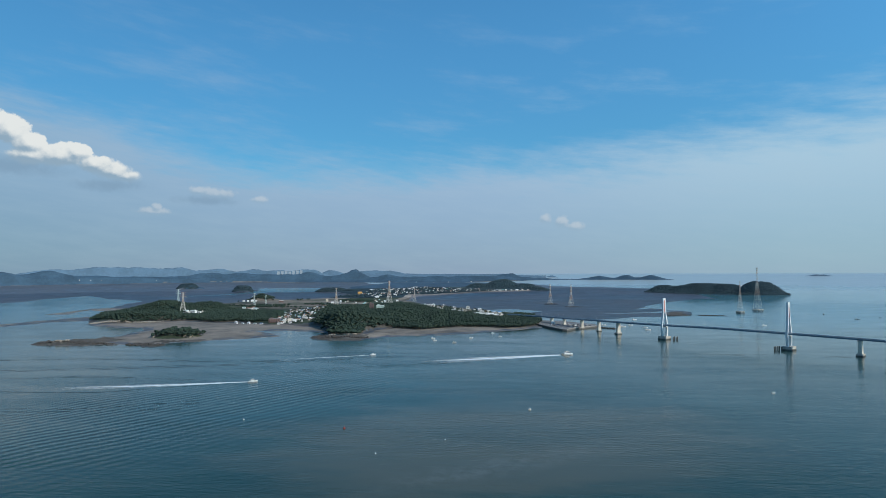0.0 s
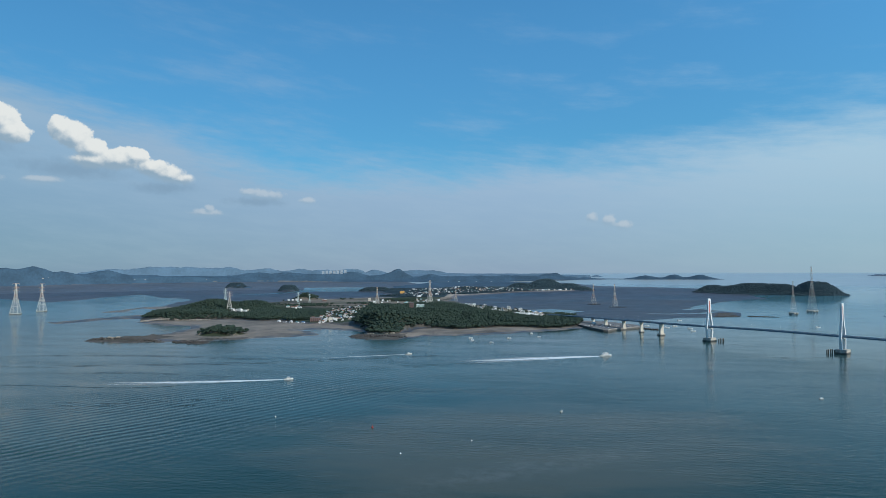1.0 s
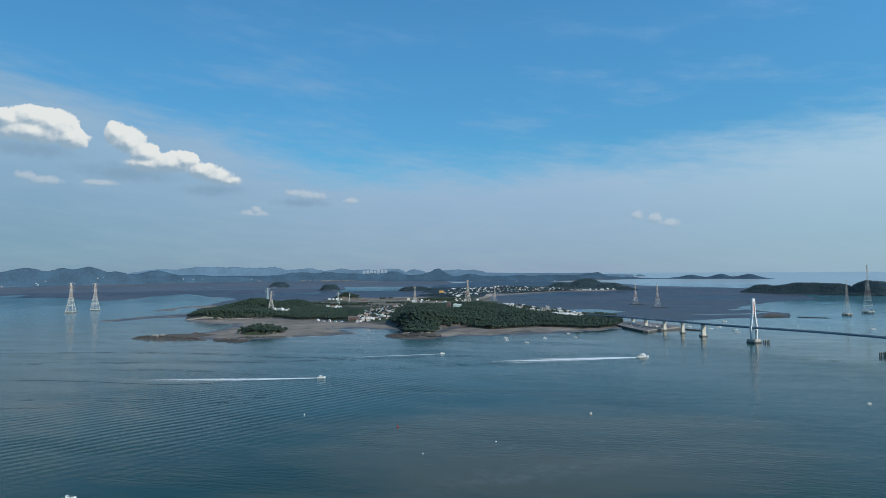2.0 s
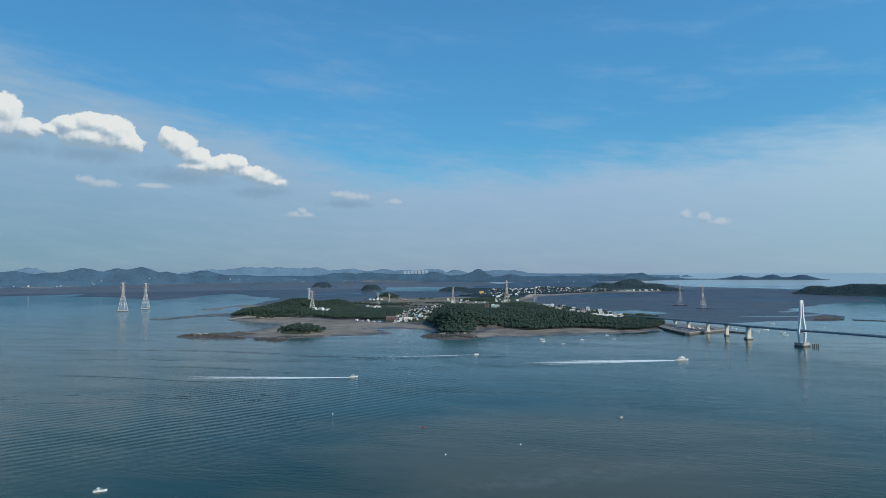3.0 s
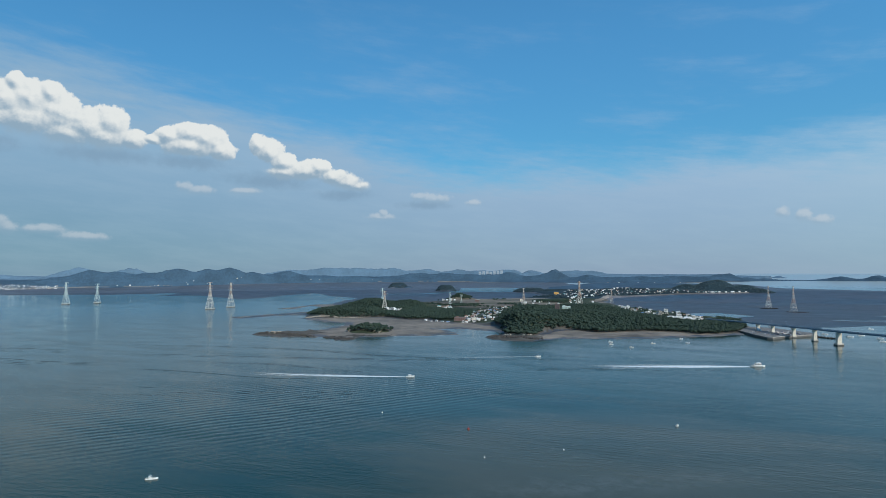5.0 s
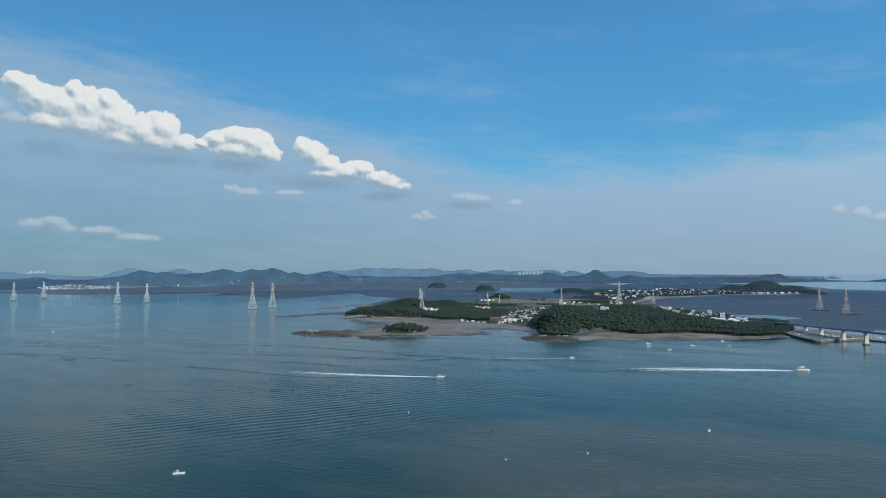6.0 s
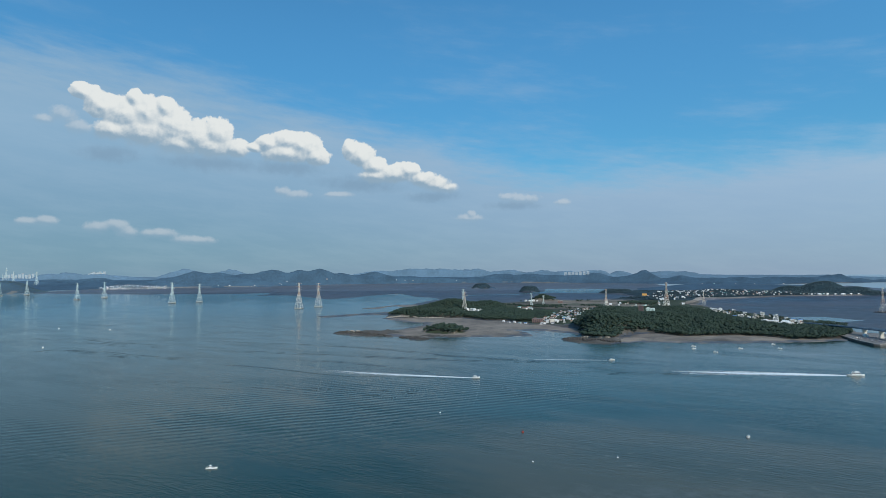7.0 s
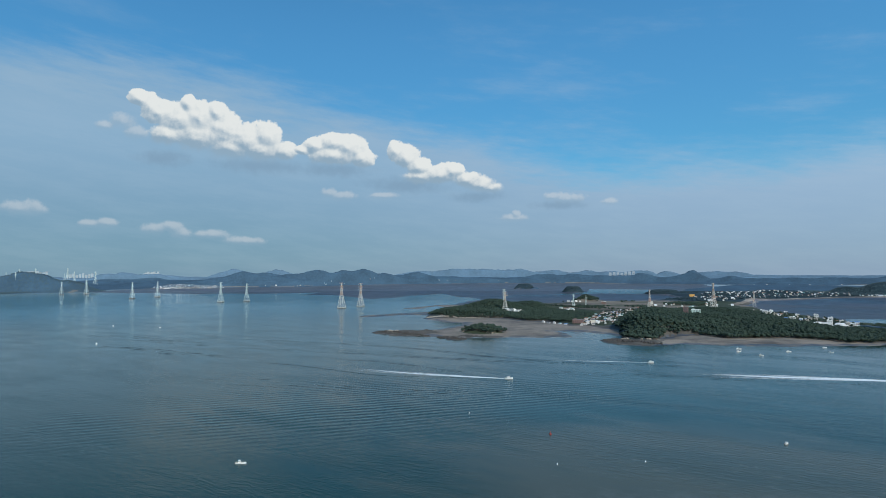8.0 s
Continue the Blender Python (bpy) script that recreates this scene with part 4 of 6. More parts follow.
# ---- lattice power towers ----
def lattice(name, label, height, base, arms, steel, bands, footing, size=1.0):
    """Four-legged lattice tower of the given height, with crossarms and, in the sea, a slab on a concrete caisson."""
    ob = thing(name, label, "power tower", "power line towers")
    thick = 0.82 * size
    waist, top = base * 0.26, base * 0.14
    foot = 5.0 if footing else 0.0
    knee = height * 0.62
    def half(z):
        return base / 2 + (waist / 2 - base / 2) * (z - foot) / (knee - foot) if z < knee else waist / 2 + (top / 2 - waist / 2) * (z - knee) / (height - knee)
    levels = [foot]
    while levels[-1] < height - 3:
        levels.append(min(height, levels[-1] + max(2.1 * half(levels[-1]) * 0.85, height * 0.045)))
    levels[-1] = height
    corners = ((-1, -1), (1, -1), (1, 1), (-1, 1))
    for sx, sy in corners:
        bm = solid()
        a, b, c = (bm.verts.new((sx * half(z), sy * half(z), z)) for z in (foot, knee, height))
        strut(bm, a, b, thick, thick * 0.75)
        strut(bm, b, c, thick * 0.75, thick * 0.55)
        part("leg", bm, steel, ob)
    n = len(levels) - 1
    for i, (z0, z1) in enumerate(zip(levels, levels[1:])):
        bm = solid()
        low = [bm.verts.new((x * half(z0), y * half(z0), z0)) for x, y in corners]
        high = [bm.verts.new((x * half(z1), y * half(z1), z1)) for x, y in corners]
        w = thick * (0.62 if z0 < knee else 0.5)
        for k in range(4):
            strut(bm, low[k], high[(k + 1) % 4], w * 0.75)
            strut(bm, low[(k + 1) % 4], high[k], w * 0.75)
            strut(bm, high[k], high[(k + 1) % 4], w * 1.5)
        red = bands and (i * bands // n) % 2 == 1
        part("bracing", bm, ORANGE_STEEL if red else steel, ob, "faded red painted bracing" if red else "")
    for z, wide in arms:
        for s in (-1, 1):
            bm = solid()
            zz, h = z * height, half(z * height)
            tip = bm.verts.new((s * wide, 0, zz + 0.4))
            joints = [bm.verts.new((s * h, y * h, zz + up)) for y in (-1, 1) for up in (0, height * 0.022)]
            for v in joints:
                strut(bm, v, tip, thick * 0.5, thick * 0.35)
            for a, b in ((0, 1), (2, 3), (0, 2), (1, 3)):
                strut(bm, joints[a], joints[b], thick * 0.35)
            arm = part("crossarm", bm, ORANGE_STEEL if bands else steel, ob)
            part("insulator", beam(solid(), (s * wide, 0, zz + 0.3), (s * wide, 0, zz - height * 0.035), 0.5, 0.5, 6), PALE_STEEL, arm)
    if footing:
        w = base + 5
        part("slab", block(solid(), 0, 0, 2.4, w, w, 2.6, 1.5), CONCRETE, ob, "pale concrete slab")
        part("caisson", block(solid(), 0, 0, -4, w - 1.5, w - 1.5, 6.4, 1.5), DARK_CONCRETE, ob, "dark tide-stained caisson")
    return ob


ARMS = ((0.80, 10.5), (0.885, 10.0), (0.985, 9.0))
WIDE_ARMS = ((0.76, 11.0), (0.86, 10.5), (0.985, 11.5))
sea_red = lattice("power_tower", "white and faded red lattice power tower on a sea base", 111, 26, WIDE_ARMS, TOWER_STEEL, 5, True, 1.35)
sea_red.matrix_basis = site(-1838, 1922, 0, 20)
copy_thing(sea_red, site(-1862, 2064, 0, 20, 0.96))
sea_pale = lattice("power_tower", "pale galvanised lattice power tower on a sea base", 111, 26, WIDE_ARMS, PALE_STEEL, 0, True, 1.35)
sea_pale.matrix_basis = site(-2828, 1984, 0, 25, 0.96)
for x, y, size in ((-2797, 2126, 0.97), (-3772, 1982, 1.0), (-3905, 2220, 1.02), (-5083, 2095, 0.95), (-5054, 2264, 1.08)):
    copy_thing(sea_pale, site(x, y, 0, 25, size))

land_red = lattice("power_tower", "red and white lattice power tower on the wooded island", 70, 19, ARMS, TOWER_STEEL, 5, False, 1.15)
land_red.matrix_basis = site(-1096, 2060, ground_height(-1096, 2060) - 1, 20)
land_tall = lattice("power_tower", "tall faded red lattice power tower on the wooded hill", 95, 22, ((0.55, 5.0), (0.7, 4.6), (0.97, 5.5)), TOWER_STEEL, 7, False, 1.2)
land_tall.matrix_basis = site(-406, 2290, 19, 40)
copy_thing(land_tall, site(-555, 2080, 29, 40, 0.68))
thin_red = lattice("power_tower", "slender red and white lattice power tower on the mud flat", 95, 19, ((0.8, 3.5), (0.97, 4.0)), TOWER_STEEL, 7, False, 0.8)
thin_red.matrix_basis = site(240, 2776, 1, 30, 0.95)
copy_thing(thin_red, site(307, 2572, 1, 30, 1.03))
copy_thing(thin_red, site(-404, 3005, 1, 30, 0.74))
land_pale = lattice("power_tower", "pale green-grey lattice power tower on open ground", 90, 20, ARMS, PALE_STEEL, 0, False, 1.3)
land_pale.matrix_basis = site(-1218, 2255, 4, 20, 0.88)
for x, y, z, size in ((-995, 2447, 3, 0.74), (-992, 2568, 3, 0.6), (-5962, 2080, 76, 1.25), (-6048, 2138, 104, 1.28), (-6008, 2251, 108, 1.28), (-6015, 2515, 110, 1.34),
                      (-5995, 2565, 94, 1.1), (-5837, 2680, 62, 1.5), (-6209, 2568, 104, 0.75), (-6457, 2173, 100, 0.95)):
    copy_thing(land_pale, site(x, y, z, 20, size))


def crossing_tower(x, y, height):
    """Slender strait-crossing tower on a platform that stands on piles."""
    ob = lattice("crossing_tower", "slender red and white crossing tower on a piled platform", height, height * 0.14, ((0.72, 4.0), (0.97, 5.0)), TOWER_STEEL, 7, False, 0.5)
    ob.matrix_basis = site(x, y, 8.5, 35)
    w = height * 0.14 + 8
    for s in (-1, 1):
        part("platform", block(solid(), s * w * 0.3, 0, -3.2, w * 0.42, w * 0.95, 3.2, 1.0), CONCRETE, ob, "weathered concrete platform")
    part("tie_beam", box(solid(), -w * 0.3, -2, -2.2, w * 0.3, 2, -0.6), CONCRETE, ob)
    for i in (-1.5, -0.5, 0.5, 1.5):
        for j in (-1, 1):
            part("pile", beam(solid(), (i * w * 0.26, j * w * 0.36, -13), (i * w * 0.26, j * w * 0.36, -3.2), 2.6, 2.6, 8), DARK_CONCRETE, ob, "dark tide-stained pile")


crossing_tower(832, 2181, 104)
crossing_tower(940, 2304, 152)
# ---- houses ----
GLASS_DARK = material("dark_window_glass", (0.05, 0.06, 0.07), 0.15, vary=0.2, spec=0.6)
WALL_WHITE = material("white_rendered_wall", (0.70, 0.69, 0.66), 0.8, vary=0.14, scale=0.2, spread=0.16)
WALL_CREAM = material("cream_rendered_wall", (0.60, 0.55, 0.46), 0.8, vary=0.12, scale=0.2, spread=0.1)
WALL_BRICK = material("red_brown_brick_wall", (0.21, 0.13, 0.115), 0.85, vary=0.2, scale=0.3, spread=0.12)
WALL_GREEN = material("pale_green_wall", (0.50, 0.62, 0.56), 0.75, vary=0.1, scale=0.2)
WALL_ORANGE = material("orange_wall", (0.62, 0.34, 0.10), 0.75, vary=0.15, scale=0.2)
# haze tone is painted into these two tower wall colours
PALE_HAZE = material("haze_paled_city_wall", (0.42, 0.48, 0.50), 0.85, vary=0.08, scale=0.1)
WALL_HAZE = material("haze_grey_tower_wall", (0.30, 0.35, 0.39), 0.85, vary=0.1, scale=0.1)
ROOF_GREY = material("grey_tile_roof", (0.17, 0.17, 0.18), 0.7, vary=0.25, scale=0.5, spread=0.2, bump=0.3, bump_scale=0.1)
ROOF_BLUE = material("blue_sheet_roof", (0.10, 0.20, 0.38), 0.5, vary=0.2, scale=0.4, spread=0.2)
ROOF_TEAL = material("teal_sheet_roof", (0.14, 0.33, 0.32), 0.5, vary=0.2, scale=0.4, spread=0.2)
ROOF_RED = material("terracotta_roof", (0.27, 0.15, 0.11), 0.75, vary=0.2, scale=0.5, spread=0.15)
ROOF_WHITE = material("pale_sheet_roof", (0.68, 0.69, 0.69), 0.5, vary=0.1, scale=0.3, spread=0.08)


def house(label, w, d, storeys, wall, roof, shape="gable", windows=3, category="house", group="houses", name="house", eave=0.5, plain=False):
    """House with plinth, walls, roof, door and windows on all sides; storeys are 3 m."""
    ob = thing(name, label, category, group)
    h = 3.0 * storeys + 0.4
    part("wall", block(solid(), 0, 0, -2.5, w, d, h + 2.5, 0.06), wall, ob)
    bm = solid()
    if shape == "gable":
        up = 0.32 * d
        prism(bm, [(-w / 2 - eave, -d / 2 - eave, h), (w / 2 + eave, -d / 2 - eave, h), (w / 2 + eave, d / 2 + eave, h), (-w / 2 - eave, d / 2 + eave, h)],
              [(-w / 2 - eave, -0.05, h + up), (w / 2 + eave, -0.05, h + up), (w / 2 + eave, 0.05, h + up), (-w / 2 - eave, 0.05, h + up)])
    elif shape == "hip":
        up, run = 0.3 * d, w / 2 - d * 0.4
        prism(bm, [(-w / 2 - eave, -d / 2 - eave, h), (w / 2 + eave, -d / 2 - eave, h), (w / 2 + eave, d / 2 + eave, h), (-w / 2 - eave, d / 2 + eave, h)],
              [(-run, -0.05, h + up), (run, -0.05, h + up), (run, 0.05, h + up), (-run, 0.05, h + up)])
    else:
        box(bm, -w / 2 - 0.15, -d / 2 - 0.15, h, w / 2 + 0.15, d / 2 + 0.15, h + 0.25)
        for x0, y0, x1, y1 in ((-w / 2 - 0.15, -d / 2 - 0.15, w / 2 + 0.15, -d / 2 + 0.15), (-w / 2 - 0.15, d / 2 - 0.15, w / 2 + 0.15, d / 2 + 0.15),
                               (-w / 2 - 0.15, -d / 2 + 0.15, -w / 2 + 0.15, d / 2 - 0.15), (w / 2 - 0.15, -d / 2 + 0.15, w / 2 + 0.15, d / 2 - 0.15)):
            box(bm, x0, y0, h + 0.25, x1, y1, h + 1.0)
    part("roof", bm, roof, ob)
    if shape == "flat" and storeys > 1 and not plain:
        part("stair_house", block(solid(), -w * 0.25, d * 0.1, h + 0.25, w * 0.28, d * 0.4, 2.6, 0.05), wall, ob)
    if not plain:
        part("door", box(solid(), -0.6, -d / 2 - 0.06, 0.0, 0.5, -d / 2, 2.1), WALL_BRICK, ob)
    if plain:
        for s in (-1, 1):
            bm = solid()
            y = s * d / 2
            part("window", box(bm, -w * 0.38, min(y, y + s * 0.06), 0.45 * h, w * 0.38, max(y, y + s * 0.06), 0.45 * h + 1.6), GLASS_DARK, ob)
        return ob
    pane_w = min(1.8, 0.55 * w / windows)
    for floor in range(storeys):
        z = 0.95 + 3.0 * floor
        for s in (-1, 1):
            y = s * d / 2
            for k in range(windows if storeys < 3 or windows > 4 else 1):
                x, half = ((k + 0.5) / windows * w - w / 2, pane_w / 2) if storeys < 3 or windows > 4 else (0.0, w * 0.4)
                if windows > 4 and s > 0:
                    x, half = 0.0, w * 0.42
                    if k:
                        continue
                if floor == 0 and s < 0 and abs(x) < 1.7:
                    continue
                part("window", box(solid(), x - half, min(y, y + s * 0.05), z, x + half, max(y, y + s * 0.05), z + 1.4), GLASS_DARK, ob)
            x = s * w / 2
            part("window", box(solid(), min(x, x + s * 0.05), -0.9, z, max(x, x + s * 0.05), 0.9, z + 1.4), GLASS_DARK, ob)
        if shape == "flat" and floor and storeys <= 6:
            part("balcony", box(solid(), -w * 0.42, -d / 2 - 1.1, 3.0 * floor, w * 0.42, -d / 2 - 0.07, 3.0 * floor + 0.9), wall, ob)
    return ob


class Row:
    """Keeps house patterns and sets copies of them on the ground."""
    def __init__(self, patterns):
        self.patterns, self.used = patterns, set()

    def put(self, k, x, y, turn, size=1.0, z=None):
        ob = self.patterns[k % len(self.patterns)]
        z = ground_height(x, y) if z is None else z
        m = site(x, y, z, turn, size)
        if ob in self.used:
            return copy_thing(ob, m @ Matrix.Scale(1 / ob.matrix_basis.median_scale, 4))
        self.used.add(ob)
        ob.matrix_basis = m
        return ob


cottages = Row([
    house("white cottage with a grey tiled gable roof", 11, 8, 1, WALL_WHITE, ROOF_GREY, "gable", 2),
    house("white cottage with a blue sheet roof", 12, 8, 1, WALL_WHITE, ROOF_BLUE, "gable", 2),
    house("white two-storey guest house with a pale hipped roof", 10, 9, 2, WALL_WHITE, ROOF_WHITE, "hip", 2),
    house("cream cottage with a terracotta roof", 11, 8, 1, WALL_CREAM, ROOF_RED, "gable", 2),
    house("white cottage with a teal sheet roof", 11, 8, 1, WALL_WHITE, ROOF_TEAL, "hip", 2),
    house("white two-storey house with a terracotta gable roof", 10, 8, 2, WALL_WHITE, ROOF_RED, "gable", 2),
])
villas = Row([
    house("white three-storey guest house with flat roof and balconies", 14, 11, 3, WALL_WHITE, ROOF_WHITE, "flat", 3),
    house("cream three-storey guest house with flat roof", 13, 11, 3, WALL_CREAM, ROOF_GREY, "flat", 3),
    house("white four-storey block with flat roof and balconies", 16, 12, 4, WALL_WHITE, ROOF_WHITE, "flat", 3),
])
blocks = Row([
    house("white five-storey town block with flat roof", 22, 13, 5, WALL_WHITE, ROOF_WHITE, "flat", 4, "apartment block", plain=True),
    house("cream six-storey town block with flat roof", 20, 14, 6, WALL_CREAM, ROOF_GREY, "flat", 4, "apartment block", plain=True),
    house("long white hall with a pale low roof", 34, 16, 2, WALL_WHITE, ROOF_WHITE, "hip", 4, "hall", plain=True),
])

class FarHouses:
    """Gathers far-off houses, each with walls, eaves and pitched roof, into one mesh."""
    patterns = [0, 1, 2, 3]

    def __init__(self):
        self.bm = bmesh.new()

    def put(self, k, x, y, turn, size=1.0, z=None):
        m = site(x, y, ground_height(x, y) if z is None else z, turn, size)
        w, d, h = ((11, 8, 6.4), (11, 8, 6.4), (12, 8, 3.6), (13, 9, 6.4))[k % 4]
        up, e = 0.32 * d, 0.5
        self.solid(m, [(-w / 2, -d / 2), (w / 2, -d / 2), (w / 2, d / 2), (-w / 2, d / 2)], -2.5, h, 1.0, 1 if k % 4 == 1 else 0)
        self.solid(m, [(-w / 2 - e, -d / 2 - e), (w / 2 + e, -d / 2 - e), (w / 2 + e, d / 2 + e), (-w / 2 - e, d / 2 + e)], h, h + up, 0.02, 2 + k % 4)

    def solid(self, m, ring, z0, z1, close, slot):
        low = [self.bm.verts.new(m @ Vector((x, y, z0))) for x, y in ring]
        high = [self.bm.verts.new(m @ Vector((x, y * close, z1))) for x, y in ring]
        for i in range(4):
            self.bm.faces.new((low[i], low[(i + 1) % 4], high[(i + 1) % 4], high[i])).material_index = slot
        self.bm.faces.new(high).material_index = slot

    def finish(self):
        me = bpy.data.meshes.new("far_town_houses")
        self.bm.to_mesh(me)
        for mat in (WALL_WHITE, WALL_CREAM, ROOF_GREY, ROOF_RED, ROOF_TEAL, ROOF_WHITE):
            me.materials.append(mat)
        tagged(new("far_town_houses", me), "many small white and cream houses of the far towns", "houses", kind="stuff")


far_houses = FarHouses()


def fill(ring, row, count, seed, apart, size=(0.85, 1.15), turn=0.0, clear=()):
    """Scatter houses inside an outline, at least apart metres from one another."""
    rng = random.Random(seed)
    xs, ys = [p[0] for p in ring], [p[1] for p in ring]
    put, tries = list(clear), 0
    made = 0
    while made < count and tries < count * 60:
        tries += 1
        x, y = rng.uniform(min(xs), max(xs)), rng.uniform(min(ys), max(ys))
        if float(inward(np.array(x), np.array(y), ring)) < 3 or any(math.hypot(x - a, y - b) < apart for a, b in put):
            continue
        put.append((x, y))
        row.put(rng.randrange(len(row.patterns)), x, y, turn + rng.choice((0, 0, 90, 180)) + rng.uniform(-14, 14), rng.uniform(*size))
        made += 1
    return put


VILLAGE = [(-615, 1655), (-560, 1672), (-520, 1760), (-560, 1930), (-630, 2240), (-730, 2260), (-720, 2050), (-690, 1880), (-660, 1740)]
RESORT = [(-125, 2060), (-60, 1900), (20, 1890), (60, 1980), (30, 2110), (-90, 2330), (-300, 2560), (-380, 2500), (-260, 2330)]
TOWN = [(-640, 3200), (-530, 3420), (-545, 3700), (-430, 3950), (-240, 4420), (60, 4700), (-60, 4820), (-350, 4760), (-700, 4950), (-900, 4500), (-850, 3650)]
SHORE_TOWN = [(-6150, 3480), (-6050, 3720), (-5960, 3900), (-5920, 4100), (-6150, 4150), (-6400, 4000), (-6650, 3850), (-6480, 3560)]
front = [(-640, 1690), (-618, 1694), (-589, 1700), (-573, 1706), (-655, 1690), (-605, 1696)]
brown_inn = house("red-brown four-storey seaside inn beside the beach", 30, 12, 4, WALL_BRICK, ROOF_GREY, "flat", 5, "inn", "", "inn")
brown_inn.matrix_basis = site(-632, 1692, 4, 14)
for k in range(3):
    blocks.put(k % 2, -604 + 14 * k, 1697 + 3 * k, 104, (0.62, 0.72, 0.66)[k], 4)
fill(VILLAGE, cottages, 125, 5, 9.5, (0.55, 0.85), 10, front)
big = [(-50, 1866), (-22, 1990), (-2, 1868)]
hotel = house("white six-storey seaside hotel with flat roof and window rows", 40, 16, 5, WALL_WHITE, ROOF_WHITE, "flat", 8, "hotel", "", "hotel")
hotel.matrix_basis = site(-50, 1866, 6, 8)
blocks.put(2, -22, 1990, 10, 0.7, 7)
villas.put(2, -4, 1868, 15, 0.95, 5)
villas.put(0, 16, 1876, 15, 0.9, 5)
fill(RESORT, villas, 22, 8, 24, (0.65, 0.95), 10, big)
fill(RESORT, cottages, 26, 9, 20, (0.65, 0.95), 20, big)
fill([(-1085, 2040), (-1060, 2000), (-1010, 1975), (-965, 1985), (-975, 2015), (-1050, 2060)], villas, 11, 11, 12, (0.8, 1.05))
fill([(-960, 2230), (-900, 2215), (-880, 2260), (-930, 2280)], cottages, 6, 12, 13)
for k in range(5):
    cottages.put((2, 0, 2, 4, 1)[k], -748 + 21 * k, 1702 - 6 * k, -10, 0.7)
for k in range(4):
    blocks.put(0, -1238 + 19 * k, 2916 + 5 * k, 15 + 7 * k, (0.5, 0.42, 0.55, 0.38)[k])
brick_hotel = house("red-brown eight-storey brick hotel tower above the trees", 13, 13, 7, WALL_BRICK, ROOF_GREY, "flat", 2, "hotel", "", "hotel")
brick_hotel.matrix_basis = site(-404, 1946, 26, 10)
green_hotel = house("pale green six-storey hotel block above the trees", 25, 13, 5, WALL_GREEN, ROOF_WHITE, "flat", 6, "hotel", "", "hotel")
green_hotel.matrix_basis = site(-372, 1930, 26, 10)
orange_block = house("orange rounded-top town building among low houses", 26, 20, 7, WALL_ORANGE, ROOF_GREY, "flat", 4, "apartment block", "", "apartment_block", plain=True)
orange_block.matrix_basis = site(-815, 3600, 10, 20)
blocks.put(0, -690, 3440, 15, 0.75, 10)
blocks.put(1, -830, 2950, 15, 0.6)
brick_block = house("red and white school block on the open plain", 34, 14, 4, WALL_BRICK, ROOF_WHITE, "flat", 5, "school", "", "school")
brick_block.matrix_basis = site(-1028, 2856, 5, 20, 0.65)
fill(TOWN, far_houses, 280, 21, 15, (0.5, 0.95), 20)
fill(TOWN, blocks, 16, 22, 40, (0.4, 0.75), 20)
fill([(-760, 2620), (-520, 2560), (-470, 2950), (-560, 3100), (-800, 3100)], far_houses, 30, 23, 24, (0.6, 0.95), 20)
for k in range(9):
    blocks.put((0, 2, 0)[k % 3], -20 + 42 * k, 4575 + 28 * k + 6 * (k % 3), 30, 0.5 + 0.12 * ((k * 5) % 3), 5)
fill(SHORE_TOWN, blocks, 7, 31, 75, (0.4, 0.7), 40)
fill(SHORE_TOWN, far_houses, 110, 32, 24, (0.45, 0.95), 40)
for k, (x, y) in enumerate(((-5640, 4900), (-5690, 4990), (-5850, 5560), (-5920, 5600), (-5960, 5760), (-5940, 6500), (-5950, 6600), (-5560, 7650), (-5480, 7760), (-5390, 7850),
                            (-5850, 4600), (-5780, 4700), (-4900, 8350), (-1300, 8500), (-1150, 8460), (-900, 8420), (-700, 8500), (-400, 8800), (1620, 4050), (1540, 4010))):
    far_houses.put(k, x, y, 30, 0.6 + 0.2 * (k % 3))


far_houses.finish()


def tower_block(k, x, y, z, storeys, w, wall):
    ob = house("high-rise apartment tower on the horizon, paled by painted haze", w, 14, storeys, wall, ROOF_GREY, "flat", 3, "apartment tower", "far apartment towers", "apartment_tower", plain=True) if k not in made_towers else None
    if ob is None:
        return copy_thing(made_towers[k], site(x, y, z, 20, 1 / made_towers[k].matrix_basis.median_scale))
    made_towers[k] = ob
    ob.matrix_basis = site(x, y, z, 20)


made_towers = {}
for k in range(7):
    x, y = -3700 + 58 * k, 9960 + 22 * k
    tower_block(0 if k % 3 else 1, x, y, ground_height(x, y) - 20, 26 if k % 3 else 24, 44, WALL_HAZE)
rng = random.Random(41)
for k in range(26):
    bearing = 70.8 - 0.2 * k if k < 9 else 67.8 - 0.22 * (k - 9) if k < 18 else 62.2 - 0.15 * (k - 18)
    x, y = place_unfolded(bearing, 14200 + rng.uniform(-200, 200))
    tower_block(2 + k % 3, x, y, ground_height(x, y) - 5, (24, 28, 33)[k % 3], 46, PALE_HAZE)
